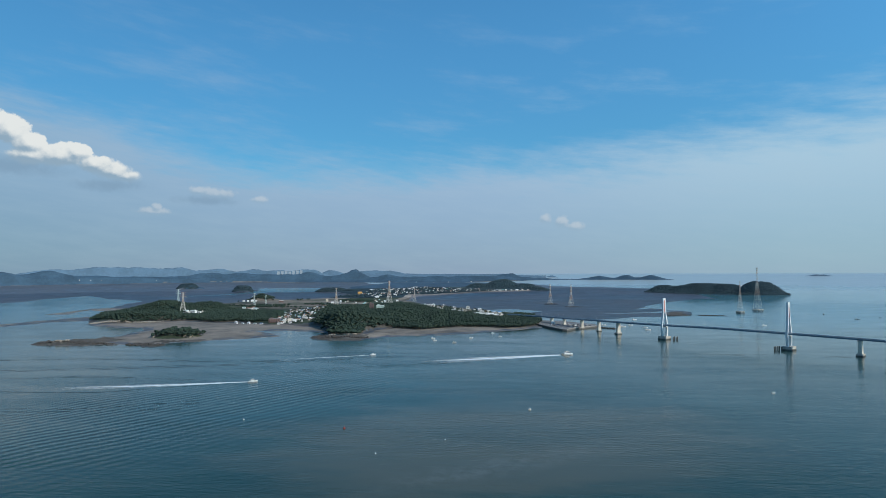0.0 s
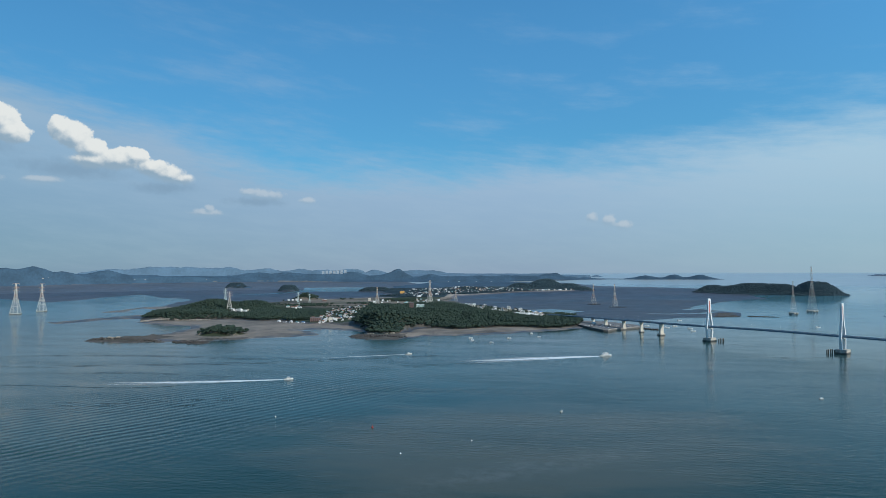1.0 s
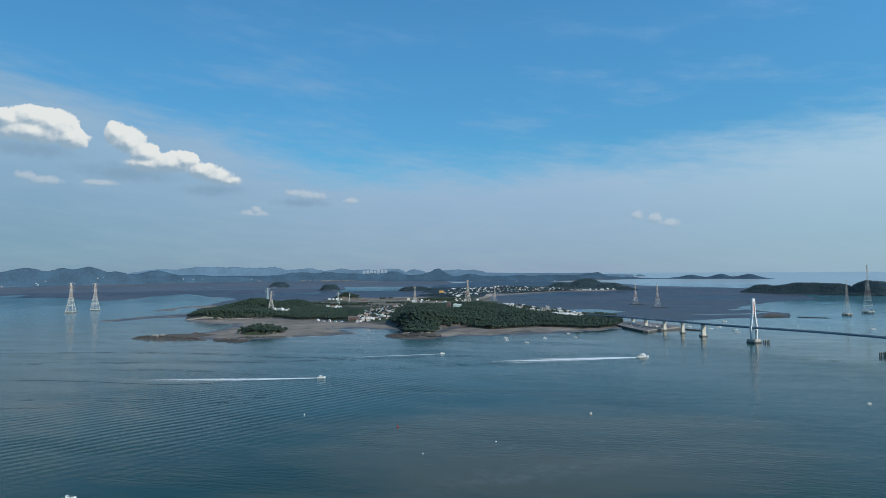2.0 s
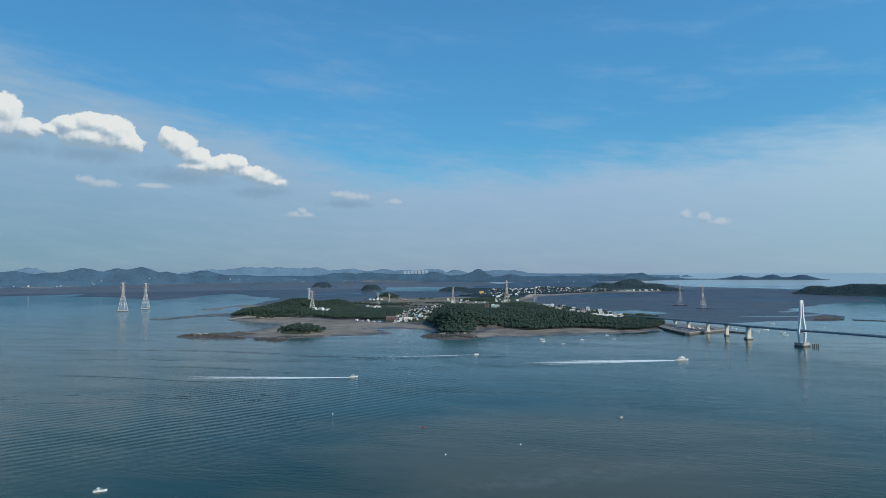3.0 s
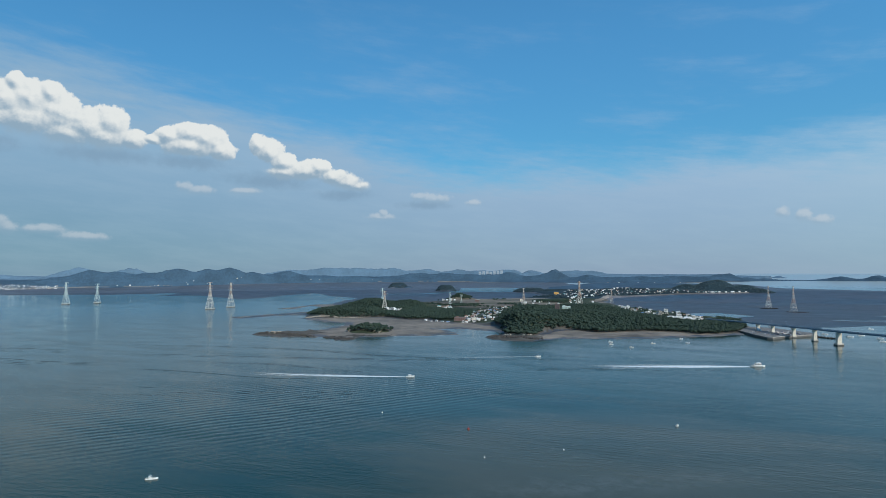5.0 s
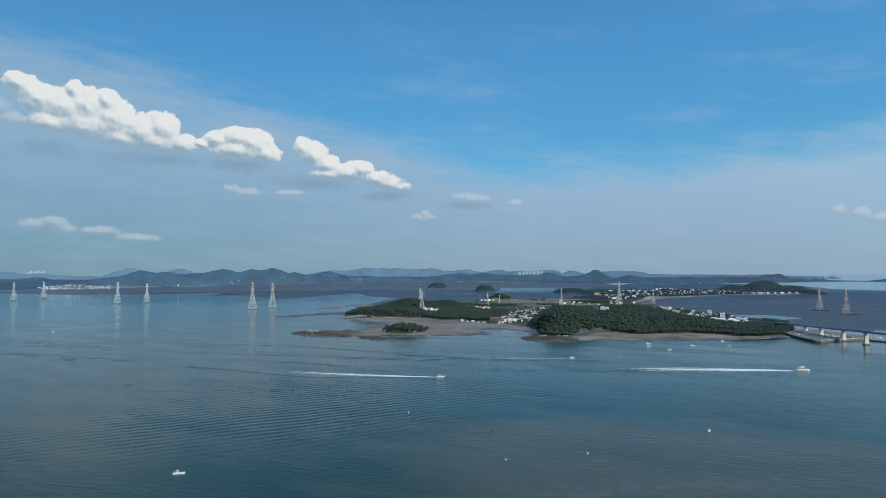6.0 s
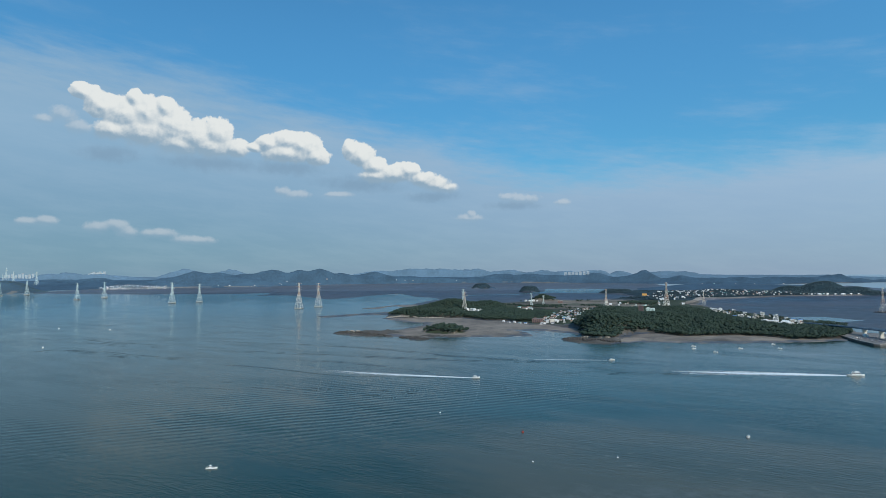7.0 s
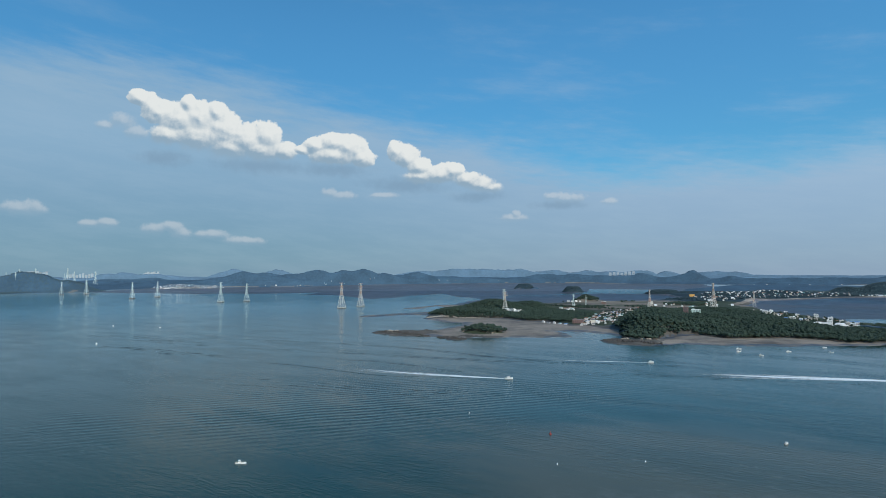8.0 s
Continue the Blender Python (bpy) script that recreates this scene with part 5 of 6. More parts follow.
# ---- woods ----
def leaf_material(name, dark, light, hazy=0.0):
    m = bpy.data.materials.new(name)
    m.use_nodes = True
    t = m.node_tree
    s = t.nodes["Principled BSDF"]
    at = t.nodes.new("ShaderNodeTexCoord").outputs["Object"]
    own = t.nodes.new("ShaderNodeNewGeometry").outputs["Random Per Island"]
    big, small = grain(t, at, 0.02, 4.0), grain(t, at, 0.9, 4.0, 0.7)
    mix = calc(t, "ADD", calc(t, "MULTIPLY", own, 0.35), calc(t, "ADD", calc(t, "MULTIPLY", big, 0.6), calc(t, "MULTIPLY", small, 0.4)))
    link(t, blend(t, ease(t, mix, 0.3, 0.85), dark, light), s.inputs["Base Color"])
    s.inputs["Roughness"].default_value, s.inputs["Specular IOR Level"].default_value = 0.75, 0.2
    relief = node(t, "ShaderNodeBump", Strength=0.3 if hazy else 1.0, Distance=0.6 if hazy else 1.6)
    link(t, small, relief.inputs["Height"])
    link(t, relief.outputs[0], s.inputs["Normal"])
    return m


LEAVES = leaf_material("pine_foliage", (0.010, 0.023, 0.020), (0.040, 0.062, 0.042))
# blue distance haze is mixed into these two foliage colours
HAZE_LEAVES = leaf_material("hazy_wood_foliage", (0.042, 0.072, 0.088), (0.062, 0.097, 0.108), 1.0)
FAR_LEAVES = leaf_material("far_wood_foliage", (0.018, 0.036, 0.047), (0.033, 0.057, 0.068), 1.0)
BARK = material("pine_bark", (0.10, 0.07, 0.05), 0.9, vary=0.3, scale=1.0, bump=0.4, bump_scale=0.05)


def ball(level):
    bm = bmesh.new()
    bmesh.ops.create_icosphere(bm, subdivisions=level, radius=1.0)
    v = np.array([p.co[:] for p in bm.verts])
    f = np.array([[p.index for p in q.verts] for q in bm.faces])
    bm.free()
    return v, f


BALL, LUMP = ball(2), ball(1)


def crown(rng, clumps, radius, low, high, shape):
    """Foliage clumps with uneven outline, as points and faces."""
    points, faces, count = [], [], 0
    v, f = shape
    for k in range(clumps):
        a, out = rng.uniform(0, 6.28), radius * (0.0 if k == 0 else rng.uniform(0.35, 0.75))
        r = radius * (0.72 if k == 0 else rng.uniform(0.34, 0.55))
        z = low + (high - low) * (0.55 if k == 0 else rng.uniform(0.1, 0.95))
        jag = 1 + 0.45 * (np.array([noise.noise(Vector(p) * 2.3 + Vector((k * 7.1, a, radius))) for p in v]))[:, None]
        points.append(v * jag * np.array([r, r, r * 0.72]) + np.array([out * math.cos(a), out * math.sin(a), z]))
        faces.append(f + count)
        count += len(v)
    return np.concatenate(points), np.concatenate(faces)


def mesh_of(name, points, faces, mat, smooth=True):
    me = bpy.data.meshes.new(name)
    me.from_pydata(points.tolist(), [], faces.tolist())
    me.polygons.foreach_set("use_smooth", np.full(len(faces), smooth))
    me.materials.append(mat)
    return me


def pine(seed):
    rng = random.Random(seed)
    ob = thing("pine_tree", "dark green pine with a broad uneven crown at the wood's edge", "tree", "pines along the shore")
    bm = solid()
    lean = rng.uniform(-0.6, 0.6)
    beam(bm, (0, 0, -1.0), (lean, 0.2, 4.5), 0.55, 0.4, 6)
    beam(bm, (lean, 0.2, 4.5), (lean * 1.4, 0.1, 8.0), 0.4, 0.15, 6)
    for k in range(5):
        a = k * 1.3 + rng.random()
        beam(bm, (lean, 0.2, 3.4 + 0.7 * k), (lean + 2.6 * math.cos(a), 0.2 + 2.6 * math.sin(a), 4.6 + 0.8 * k), 0.2, 0.07, 5)
    part("trunk", bm, BARK, ob)
    leaves = new("crown", mesh_of("crown", *crown(rng, 7, 4.6, 3.6, 9.0, BALL), LEAVES))
    leaves.parent = ob
    return ob


WOOD_WEST = [(-1235, 1785), (-1110, 1708), (-1020, 1762), (-945, 1808), (-840, 1755), (-735, 1745), (-660, 1740), (-690, 1880), (-725, 2000), (-800, 2090), (-1000, 2190), (-1140, 2300), (-1290, 2330), (-1380, 2060)]
WOOD_CAPE = [(-480, 1600), (-415, 1480), (-392, 1412), (-345, 1385), (-330, 1440), (-330, 1500), (-297, 1562), (-279, 1590), (-246, 1566), (-199, 1537), (-140, 1590), (-115, 1615), (-49, 1624), (16, 1590), (65, 1582),
             (112, 1660), (130, 1780), (100, 1850), (20, 1870), (-70, 1840), (-130, 2020), (-280, 2300), (-420, 2360), (-600, 2250), (-540, 1900), (-510, 1740)]
COPSES = [[(-1270, 3020), (-1170, 3010), (-1150, 3100), (-1250, 3130)], [(-690, 2270), (-560, 2270), (-480, 2420), (-620, 2430)], [(-760, 2900), (-640, 2880), (-600, 3010), (-740, 3050)],
          [(60, 1860), (125, 1800), (130, 1990), (70, 2060)], [(-1330, 2350), (-1150, 2360), (-1150, 2420), (-1290, 2420)]]
clearings = [(-1035, 1972, 20), (-1065, 1990, 16), (-1000, 1965, 20), (-975, 1960, 16), (-1070, 2035, 14), (-1045, 2010, 16), (-1020, 1995, 16), (-990, 1995, 14), (-930, 2245, 16), (-404, 1946, 14), (-372, 1930, 20), (-1096, 2060, 9), (-406, 2290, 12), (-555, 2080, 10), (-1218, 2255, 10), (-50, 1866, 24), (-30, 1850, 16), (5, 1860, 18)]


def trees_in(ring, gap, seed):
    """Places of trees inside an outline, on a shaken grid."""
    rng = np.random.RandomState(seed)
    xs, ys = [p[0] for p in ring], [p[1] for p in ring]
    x, y = np.meshgrid(np.arange(min(xs), max(xs), gap), np.arange(min(ys), max(ys), gap))
    x, y = x.ravel() + rng.uniform(-0.45, 0.45, x.size) * gap, y.ravel() + rng.uniform(-0.45, 0.45, y.size) * gap
    keep = inward(x, y, ring) + 8 * rough_field(x, y, 40, 3, 21) > -13
    for cx, cy, r in clearings:
        keep &= np.hypot(x - cx, y - cy) > r
    x, y = x[keep], y[keep]
    z = relief(x, y)[0]
    return np.stack([x, y, z], -1)[z > 1.6]


def wood(name, label, places, kinds, mat, seed, size):
    """Many trees joined into one mesh."""
    rng = np.random.RandomState(seed)
    points, faces, count = [], [], 0
    for x, y, z in places:
        v, f = kinds[rng.randint(len(kinds))]
        a, s = rng.uniform(0, 6.28), rng.uniform(*size)
        c, d = math.cos(a), math.sin(a)
        p = np.stack([v[:, 0] * c - v[:, 1] * d, v[:, 0] * d + v[:, 1] * c, v[:, 2]], -1) * s + np.array([x, y, z])
        points.append(p)
        faces.append(f + count)
        count += len(v)
    p, f = np.concatenate(points), np.concatenate(faces)
    k = shrink(np.hypot(p[:, 0] - HUB[0], p[:, 1] - HUB[1]))[:, None]
    hub = np.array(HUB)
    return tagged(new(name, mesh_of(name, hub + k * (p - hub), f, mat)), label, "trees", kind="stuff")


def with_trunk(crown_mesh):
    v, f = crown_mesh
    stem = np.array([(0.25 * math.cos(a), 0.25 * math.sin(a), z) for z in (-1.5, 5.0) for a in (0, 2.1, 4.2)])
    sides = np.array([(0, 1, 4), (0, 4, 3), (1, 2, 5), (1, 5, 4), (2, 0, 3), (2, 3, 5)]) + len(v)
    return np.concatenate([v, stem]), np.concatenate([f, sides])


rng = random.Random(3)
kinds = [with_trunk(crown(rng, 5, 5.0, 3.2, 8.6 + 0.5 * (k % 3), LUMP)) for k in range(8)]
edge_places = trees_in([(-780, 1345), (-765, 1326), (-715, 1316), (-690, 1340), (-684, 1372), (-705, 1392), (-750, 1392), (-778, 1372)], 6.4, 4)
cape_all = trees_in(WOOD_CAPE, 7.2, 5)
front_edge = inward(cape_all[:, 0], cape_all[:, 1], WOOD_CAPE)
near_edge = (front_edge < 13) & (cape_all[:, 1] < 1720) & (cape_all[:, 0] < 60)
pines = [pine(k) for k in range(5)]
used = set()
edge_all = np.concatenate([edge_places, cape_all[near_edge]])
for k, (x, y, z) in enumerate(edge_all[:290].tolist()):
    m = pose(x, y, z, 0, 0, (k * 77) % 360) @ Matrix.Scale(0.80 + 0.045 * ((k * 13) % 11), 4)
    if k % 5 in used:
        copy_thing(pines[k % 5], m)
    else:
        used.add(k % 5)
        pines[k % 5].matrix_basis = m
wood("woods_cape", "dense dark green pine wood on the hilly cape", np.concatenate([cape_all[~near_edge], edge_all[290:]]), kinds, LEAVES, 1, (0.75, 1.25))
wood("woods_west", "dense dark green pine wood on the western hills", trees_in(WOOD_WEST, 7.8, 6), kinds, LEAVES, 2, (0.75, 1.2))
field_trees = trees_in(PLAIN, 17.0, 9)
wood("copses", "small dark green copses between fields and houses", np.concatenate([trees_in(c, 9.0, 7) for c in COPSES] + [field_trees[rough_field(field_trees[:, 0], field_trees[:, 1], 170, 3, 26) > 0.25]]), kinds, LEAVES, 3, (0.8, 1.2))


def scattered(seed, count, ring, low=4.0):
    rng = np.random.RandomState(seed)
    xs, ys = [p[0] for p in ring], [p[1] for p in ring]
    x, y = rng.uniform(min(xs), max(xs), count), rng.uniform(min(ys), max(ys), count)
    keep = inward(x, y, ring) > 0
    x, y = x[keep], y[keep]
    z, sand, woods, rock = relief(x, y)
    keep = (z > low) & (woods > 0.5)
    return np.stack([x, y, z], -1)[keep]


lumps = [crown(rng, 2, 7.5, 1.0, 6.0, LUMP) for k in range(6)]
town_trees = scattered(31, 4600, TOWN + [(-900, 3400)], 2.0)
wood("town_trees", "green trees among the houses of the town", town_trees, lumps, FAR_LEAVES, 5, (0.6, 1.1))
wood("village_trees", "green garden trees between the village houses", np.concatenate([scattered(32, 260, VILLAGE, 1.0), scattered(33, 500, RESORT, 1.0)]), kinds, LEAVES, 6, (0.5, 0.9))
far_rings = [[(-400, 4700), (420, 4700), (420, 5300), (-400, 5300)], [(1000, 3800), (1850, 3800), (1850, 4700), (1000, 4700)], [(-6500, 1700), (-5500, 1700), (-5500, 2900), (-6500, 2900)],
             [(-1400, 4350), (-1050, 4350), (-1050, 4700), (-1400, 4700)], [(-2050, 4450), (-1850, 4450), (-1850, 4650), (-2050, 4650)], [(-2950, 5200), (-2700, 5200), (-2700, 5500), (-2950, 5500)]]
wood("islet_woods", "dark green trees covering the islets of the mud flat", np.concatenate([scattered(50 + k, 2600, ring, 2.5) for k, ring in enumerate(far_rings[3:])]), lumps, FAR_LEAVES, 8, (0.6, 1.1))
wood("far_woods", "woods on the hills across the bay, tinted haze blue", np.concatenate([scattered(40 + k, (4500, 9500, 6500)[k], ring, 2.5) for k, ring in enumerate(far_rings[:3])]), lumps, HAZE_LEAVES, 7, (0.4, 0.8))
# ---- harbour ----
QUAY = [(104, 1694), (131, 1606), (158, 1536), (168, 1533), (190, 1572), (250, 1630), (266, 1640), (258, 1690), (186, 1795), (132, 1812)]
QUAY_TOP = material("worn_quay_asphalt", (0.17, 0.16, 0.15), 0.85, vary=0.4, scale=0.08)
quay = tagged(part("quay", prism(solid(), [(x, y, -5.0) for x, y in QUAY], [(x, y, 4.6) for x, y in QUAY]), QUAY_TOP), "grey concrete harbour quay with parked cars", "quay", kind="structure")
for (ax, ay), (bx, by) in zip(QUAY[:7], QUAY[1:7]):
    way = Vector((bx - ax, by - ay, 0)).normalized()
    out = Vector((way.y, -way.x, 0))
    a, b = Vector((ax, ay, 0)) - out * 0.1, Vector((bx, by, 0)) - out * 0.1
    wall = part("quay_wall", prism(solid(), [a + Vector((0, 0, -5)), b + Vector((0, 0, -5)), b + out * 0.9 + Vector((0, 0, -5)), a + out * 0.9 + Vector((0, 0, -5))],
                                   [a + Vector((0, 0, 2.6)), b + Vector((0, 0, 2.6)), b + out * 0.7 + Vector((0, 0, 2.6)), a + out * 0.7 + Vector((0, 0, 2.6))]), DARK_CONCRETE, quay, "dark tide-stained quay wall")
    part("coping", prism(solid(), [a + Vector((0, 0, 4.6)), b + Vector((0, 0, 4.6)), b - out * 1.0 + Vector((0, 0, 4.6)), a - out * 1.0 + Vector((0, 0, 4.6))],
                         [a + Vector((0, 0, 5.3)), b + Vector((0, 0, 5.3)), b - out * 1.0 + Vector((0, 0, 5.3)), a - out * 1.0 + Vector((0, 0, 5.3))]), CONCRETE, quay)


def stones(name, label, a, b, wide, count, seed, high=2.2, mat=None):
    """A bank of loose rocks from a to b."""
    rng = random.Random(seed)
    v, f = LUMP
    points, faces = [], []
    for k in range(count):
        u = rng.random()
        x, y = a[0] + (b[0] - a[0]) * u + rng.gauss(0, wide * 0.4), a[1] + (b[1] - a[1]) * u + rng.gauss(0, wide * 0.4)
        s = rng.uniform(0.8, 3.2)
        jag = np.array([[s * rng.uniform(0.7, 1.3), s * rng.uniform(0.7, 1.3), s * rng.uniform(0.5, 0.9)] for _ in v])
        d = min(1.0, abs(rng.gauss(0, 0.5)))
        points.append(v * jag + np.array([x, y, max(0.0, ground_height(x, y)) + high * (1 - d) * 0.5]))
        faces.append(f + k * len(v))
    return tagged(new(name, mesh_of(name, np.concatenate(points), np.concatenate(faces), mat or ROCK, False)), label, "rocks", kind="stuff")


ROCK = material("dark_shore_rock", (0.062, 0.056, 0.05), 0.85, vary=0.45, scale=0.3, bump=0.5, bump_scale=0.3)
PALE_ROCK = material("pale_weathered_rock", (0.33, 0.29, 0.24), 0.85, vary=0.3, scale=0.3, bump=0.5, bump_scale=0.3)
stones("breakwater_rocks", "dark boulder breakwater beyond the quay", (262, 1632), (300, 1598), 5, 90, 1)
stones("reef_rocks", "dark jagged rocks of the reef spit", (-955, 1212), (-800, 1208), 11, 260, 2)
stones("reef_rocks", "pale broken rocks on the reef head", (-925, 1212), (-900, 1214), 7, 60, 3, 5.0, PALE_ROCK)
stones("islet_rocks", "dark rocks in front of the wooded islet", (-760, 1205), (-690, 1195), 16, 260, 4)
stones("islet_rocks", "pale rocks round the wooded islet's foot", (-785, 1330), (-690, 1330), 12, 170, 5, 2.0, PALE_ROCK)
stones("cape_rocks", "dark rocks round the cape's foot", (-405, 1350), (-300, 1345), 14, 260, 6)
stones("cape_rocks", "pale rocks at the cape's wood edge", (-390, 1395), (-330, 1390), 6, 110, 7, 2.5, PALE_ROCK)
stones("headland_rocks", "pale rocks below the western wood", (-1180, 1688), (-1000, 1745), 8, 240, 8, 3.0, PALE_ROCK)
stones("flat_rocks", "dark rocks at the edge of the mud flat", (560, 2060), (640, 2110), 14, 150, 9)
stones("tower_rocks", "dark rocks round the tower's foot", (215, 2770), (268, 2780), 12, 110, 10, 5.0)
stones("tower_rocks", "low dark rocks round the tower's foot", (290, 2566), (345, 2560), 12, 90, 11)
stones("outer_reef", "low dark reef in open water", (668, 2095), (741, 2071), 7, 120, 12)

def oyster_rack(long):
    """Low rack of stakes and rails for growing oysters."""
    ob = thing("oyster_rack", "dark weathered oyster rack on the tidal flat", "oyster rack", "oyster racks on the flat")
    for y in (-1.6, 1.6):
        part("rail", beam(solid(), (-long / 2, y, 1.3), (long / 2, y, 1.3), 0.5), DARK_CONCRETE, ob)
    for k in range(9):
        x = long * (k / 8 - 0.5)
        part("stake", beam(solid(), (x, -1.6, -0.5), (x, -1.6, 1.5), 0.3), DARK_CONCRETE, ob)
        part("stake", beam(solid(), (x, 1.6, -0.5), (x, 1.6, 1.5), 0.3), DARK_CONCRETE, ob)
    part("shell_bed", box(solid(), -long / 2, -1.5, 0.9, long / 2, 1.5, 1.25), ROCK, ob, "dark crust of shells")
    return ob


rack = oyster_rack(80)
for k in range(11):
    m = pose(590 + 4 * k + 6 * math.sin(k * 2.1), 2066 + 17 * k, max(0.0, ground_height(590 + 4 * k, 2066 + 17 * k)), 0, 0, 14) @ Matrix.Diagonal((0.75 + 0.25 * math.cos(k * 1.7), 1, 1, 1))
    if k:
        copy_thing(rack, m)
    else:
        rack.matrix_basis = pose(590, 2066, max(0.0, ground_height(590, 2066)), 0, 0, 14)

# ---- cars ----
CAR_WHITE = material("white_car_paint", (0.75, 0.75, 0.75), 0.3, vary=0.05)
CAR_DARK = material("dark_car_paint", (0.05, 0.05, 0.06), 0.3, vary=0.1)
CAR_SILVER = material("silver_car_paint", (0.42, 0.43, 0.45), 0.35, vary=0.08)
CAR_BLUE = material("blue_car_paint", (0.06, 0.13, 0.30), 0.3, vary=0.1)
RUBBER = material("black_rubber", (0.03, 0.03, 0.03), 0.9, vary=0.2)


def car(paint, colour, tall=1.0, long=4.5):
    ob = thing("car", colour + " car on the harbour quay and bridge", "car", "cars")
    h = long / 2
    bm = solid()
    prism(bm, [(-h, -0.9, 0.35), (h, -0.9, 0.35), (h, 0.9, 0.35), (-h, 0.9, 0.35)], [(-h + 0.1, -0.88, 0.95), (h - 0.15, -0.88, 0.85), (h - 0.15, 0.88, 0.85), (-h + 0.1, 0.88, 0.95)])
    part("body", bm, paint, ob)
    bm = solid()
    prism(bm, [(-h + 0.3, -0.84, 0.93), (h - 1.3, -0.84, 0.9), (h - 1.3, 0.84, 0.9), (-h + 0.3, 0.84, 0.93)], [(-h + 0.8, -0.68, 1.42 * tall), (h - 2.1, -0.68, 1.42 * tall), (h - 2.1, 0.68, 1.42 * tall), (-h + 0.8, 0.68, 1.42 * tall)])
    part("cabin", bm, GLASS_DARK, ob, "dark glass cabin")
    part("roof", box(solid(), -h + 0.8, -0.68, 1.42 * tall, h - 2.1, 0.68, 1.42 * tall + 0.05), paint, ob)
    for x in (-h + 0.8, h - 0.85):
        for y in (-0.86, 0.86):
            part("wheel", beam(solid(), (x, y - 0.1, 0.33), (x, y + 0.1, 0.33), 0.66, 0.66, 10), RUBBER, ob)
    return ob


cars = Row([car(CAR_WHITE, "white hatchback"), car(CAR_DARK, "black"), car(CAR_SILVER, "silver grey"), car(CAR_WHITE, "tall white delivery", 1.6, 5.4), car(CAR_BLUE, "dark blue")])
rng = random.Random(17)
for k in range(96):
    u, v = (k % 24) / 23, k // 24
    if rng.random() < 0.2:
        continue
    x, y = 158 + 84 * u - 11 * v + rng.uniform(-0.6, 0.6), 1588 + 52 * u + 19 * v + rng.uniform(-0.8, 0.8)
    cars.put(rng.randrange(5), x, y, 118 + rng.uniform(-8, 8), 1.0, 4.6)
for k in range(14):
    p, ahead = DECK[12 + 8 * k + (k * 5) % 4]
    s = 1 if k % 2 else -1
    side = Vector((ahead.y, -ahead.x, 0)).normalized() * 2.3 * s
    cars.put(rng.randrange(5), p.x + side.x, p.y + side.y, math.degrees(math.atan2(ahead.y, ahead.x)) + (0 if s > 0 else 180), 1.0, p.z - 0.2)
shed = house("low white harbour shed with a pale roof", 16, 8, 1, WALL_WHITE, ROOF_WHITE, "gable", 3, "shed", "", "harbour_shed")
shed.matrix_basis = site(150, 1700, 4.6, 100)

# ---- boats ----
HULL = material("white_boat_hull", (0.78, 0.78, 0.76), 0.35, vary=0.08, scale=0.3)
HULL_GREY = material("grey_boat_hull", (0.36, 0.38, 0.39), 0.45, vary=0.15, scale=0.3)
DECKING = material("pale_boat_deck", (0.48, 0.44, 0.37), 0.7, vary=0.15, scale=0.5)
HULL_DARK = material("dark_boat_hull", (0.06, 0.07, 0.08), 0.5, vary=0.2, scale=0.3)
ORANGE = material("dull_red_float", (0.28, 0.045, 0.035), 0.5, vary=0.15)


def hull(bm, long, wide, high, draught=0.5):
    """Boat hull with pointed, raised bow towards +x."""
    stations = [(-0.5, 0.86, 0.0), (-0.2, 1.0, 0.0), (0.15, 0.98, 0.04), (0.34, 0.72, 0.16), (0.45, 0.34, 0.28), (0.5, 0.03, 0.38)]
    rings = []
    for u, w, lift in stations:
        x, h = u * long, wide / 2 * w
        rings.append([bm.verts.new(p) for p in ((x, -h, high * (1 + lift)), (x * 0.985, -h * 0.8, -draught * 0.2), (x * 0.94, 0, -draught), (x * 0.985, h * 0.8, -draught * 0.2), (x, h, high * (1 + lift)))])
    for a, b in zip(rings, rings[1:]):
        for i in range(4):
            bm.faces.new((a[i], a[i + 1], b[i + 1], b[i]))
        bm.faces.new((a[4], a[0], b[0], b[4]))
    bm.faces.new(rings[0][::-1])
    bm.faces.new(rings[-1])
    bmesh.ops.recalc_face_normals(bm, faces=bm.faces)
    return bm


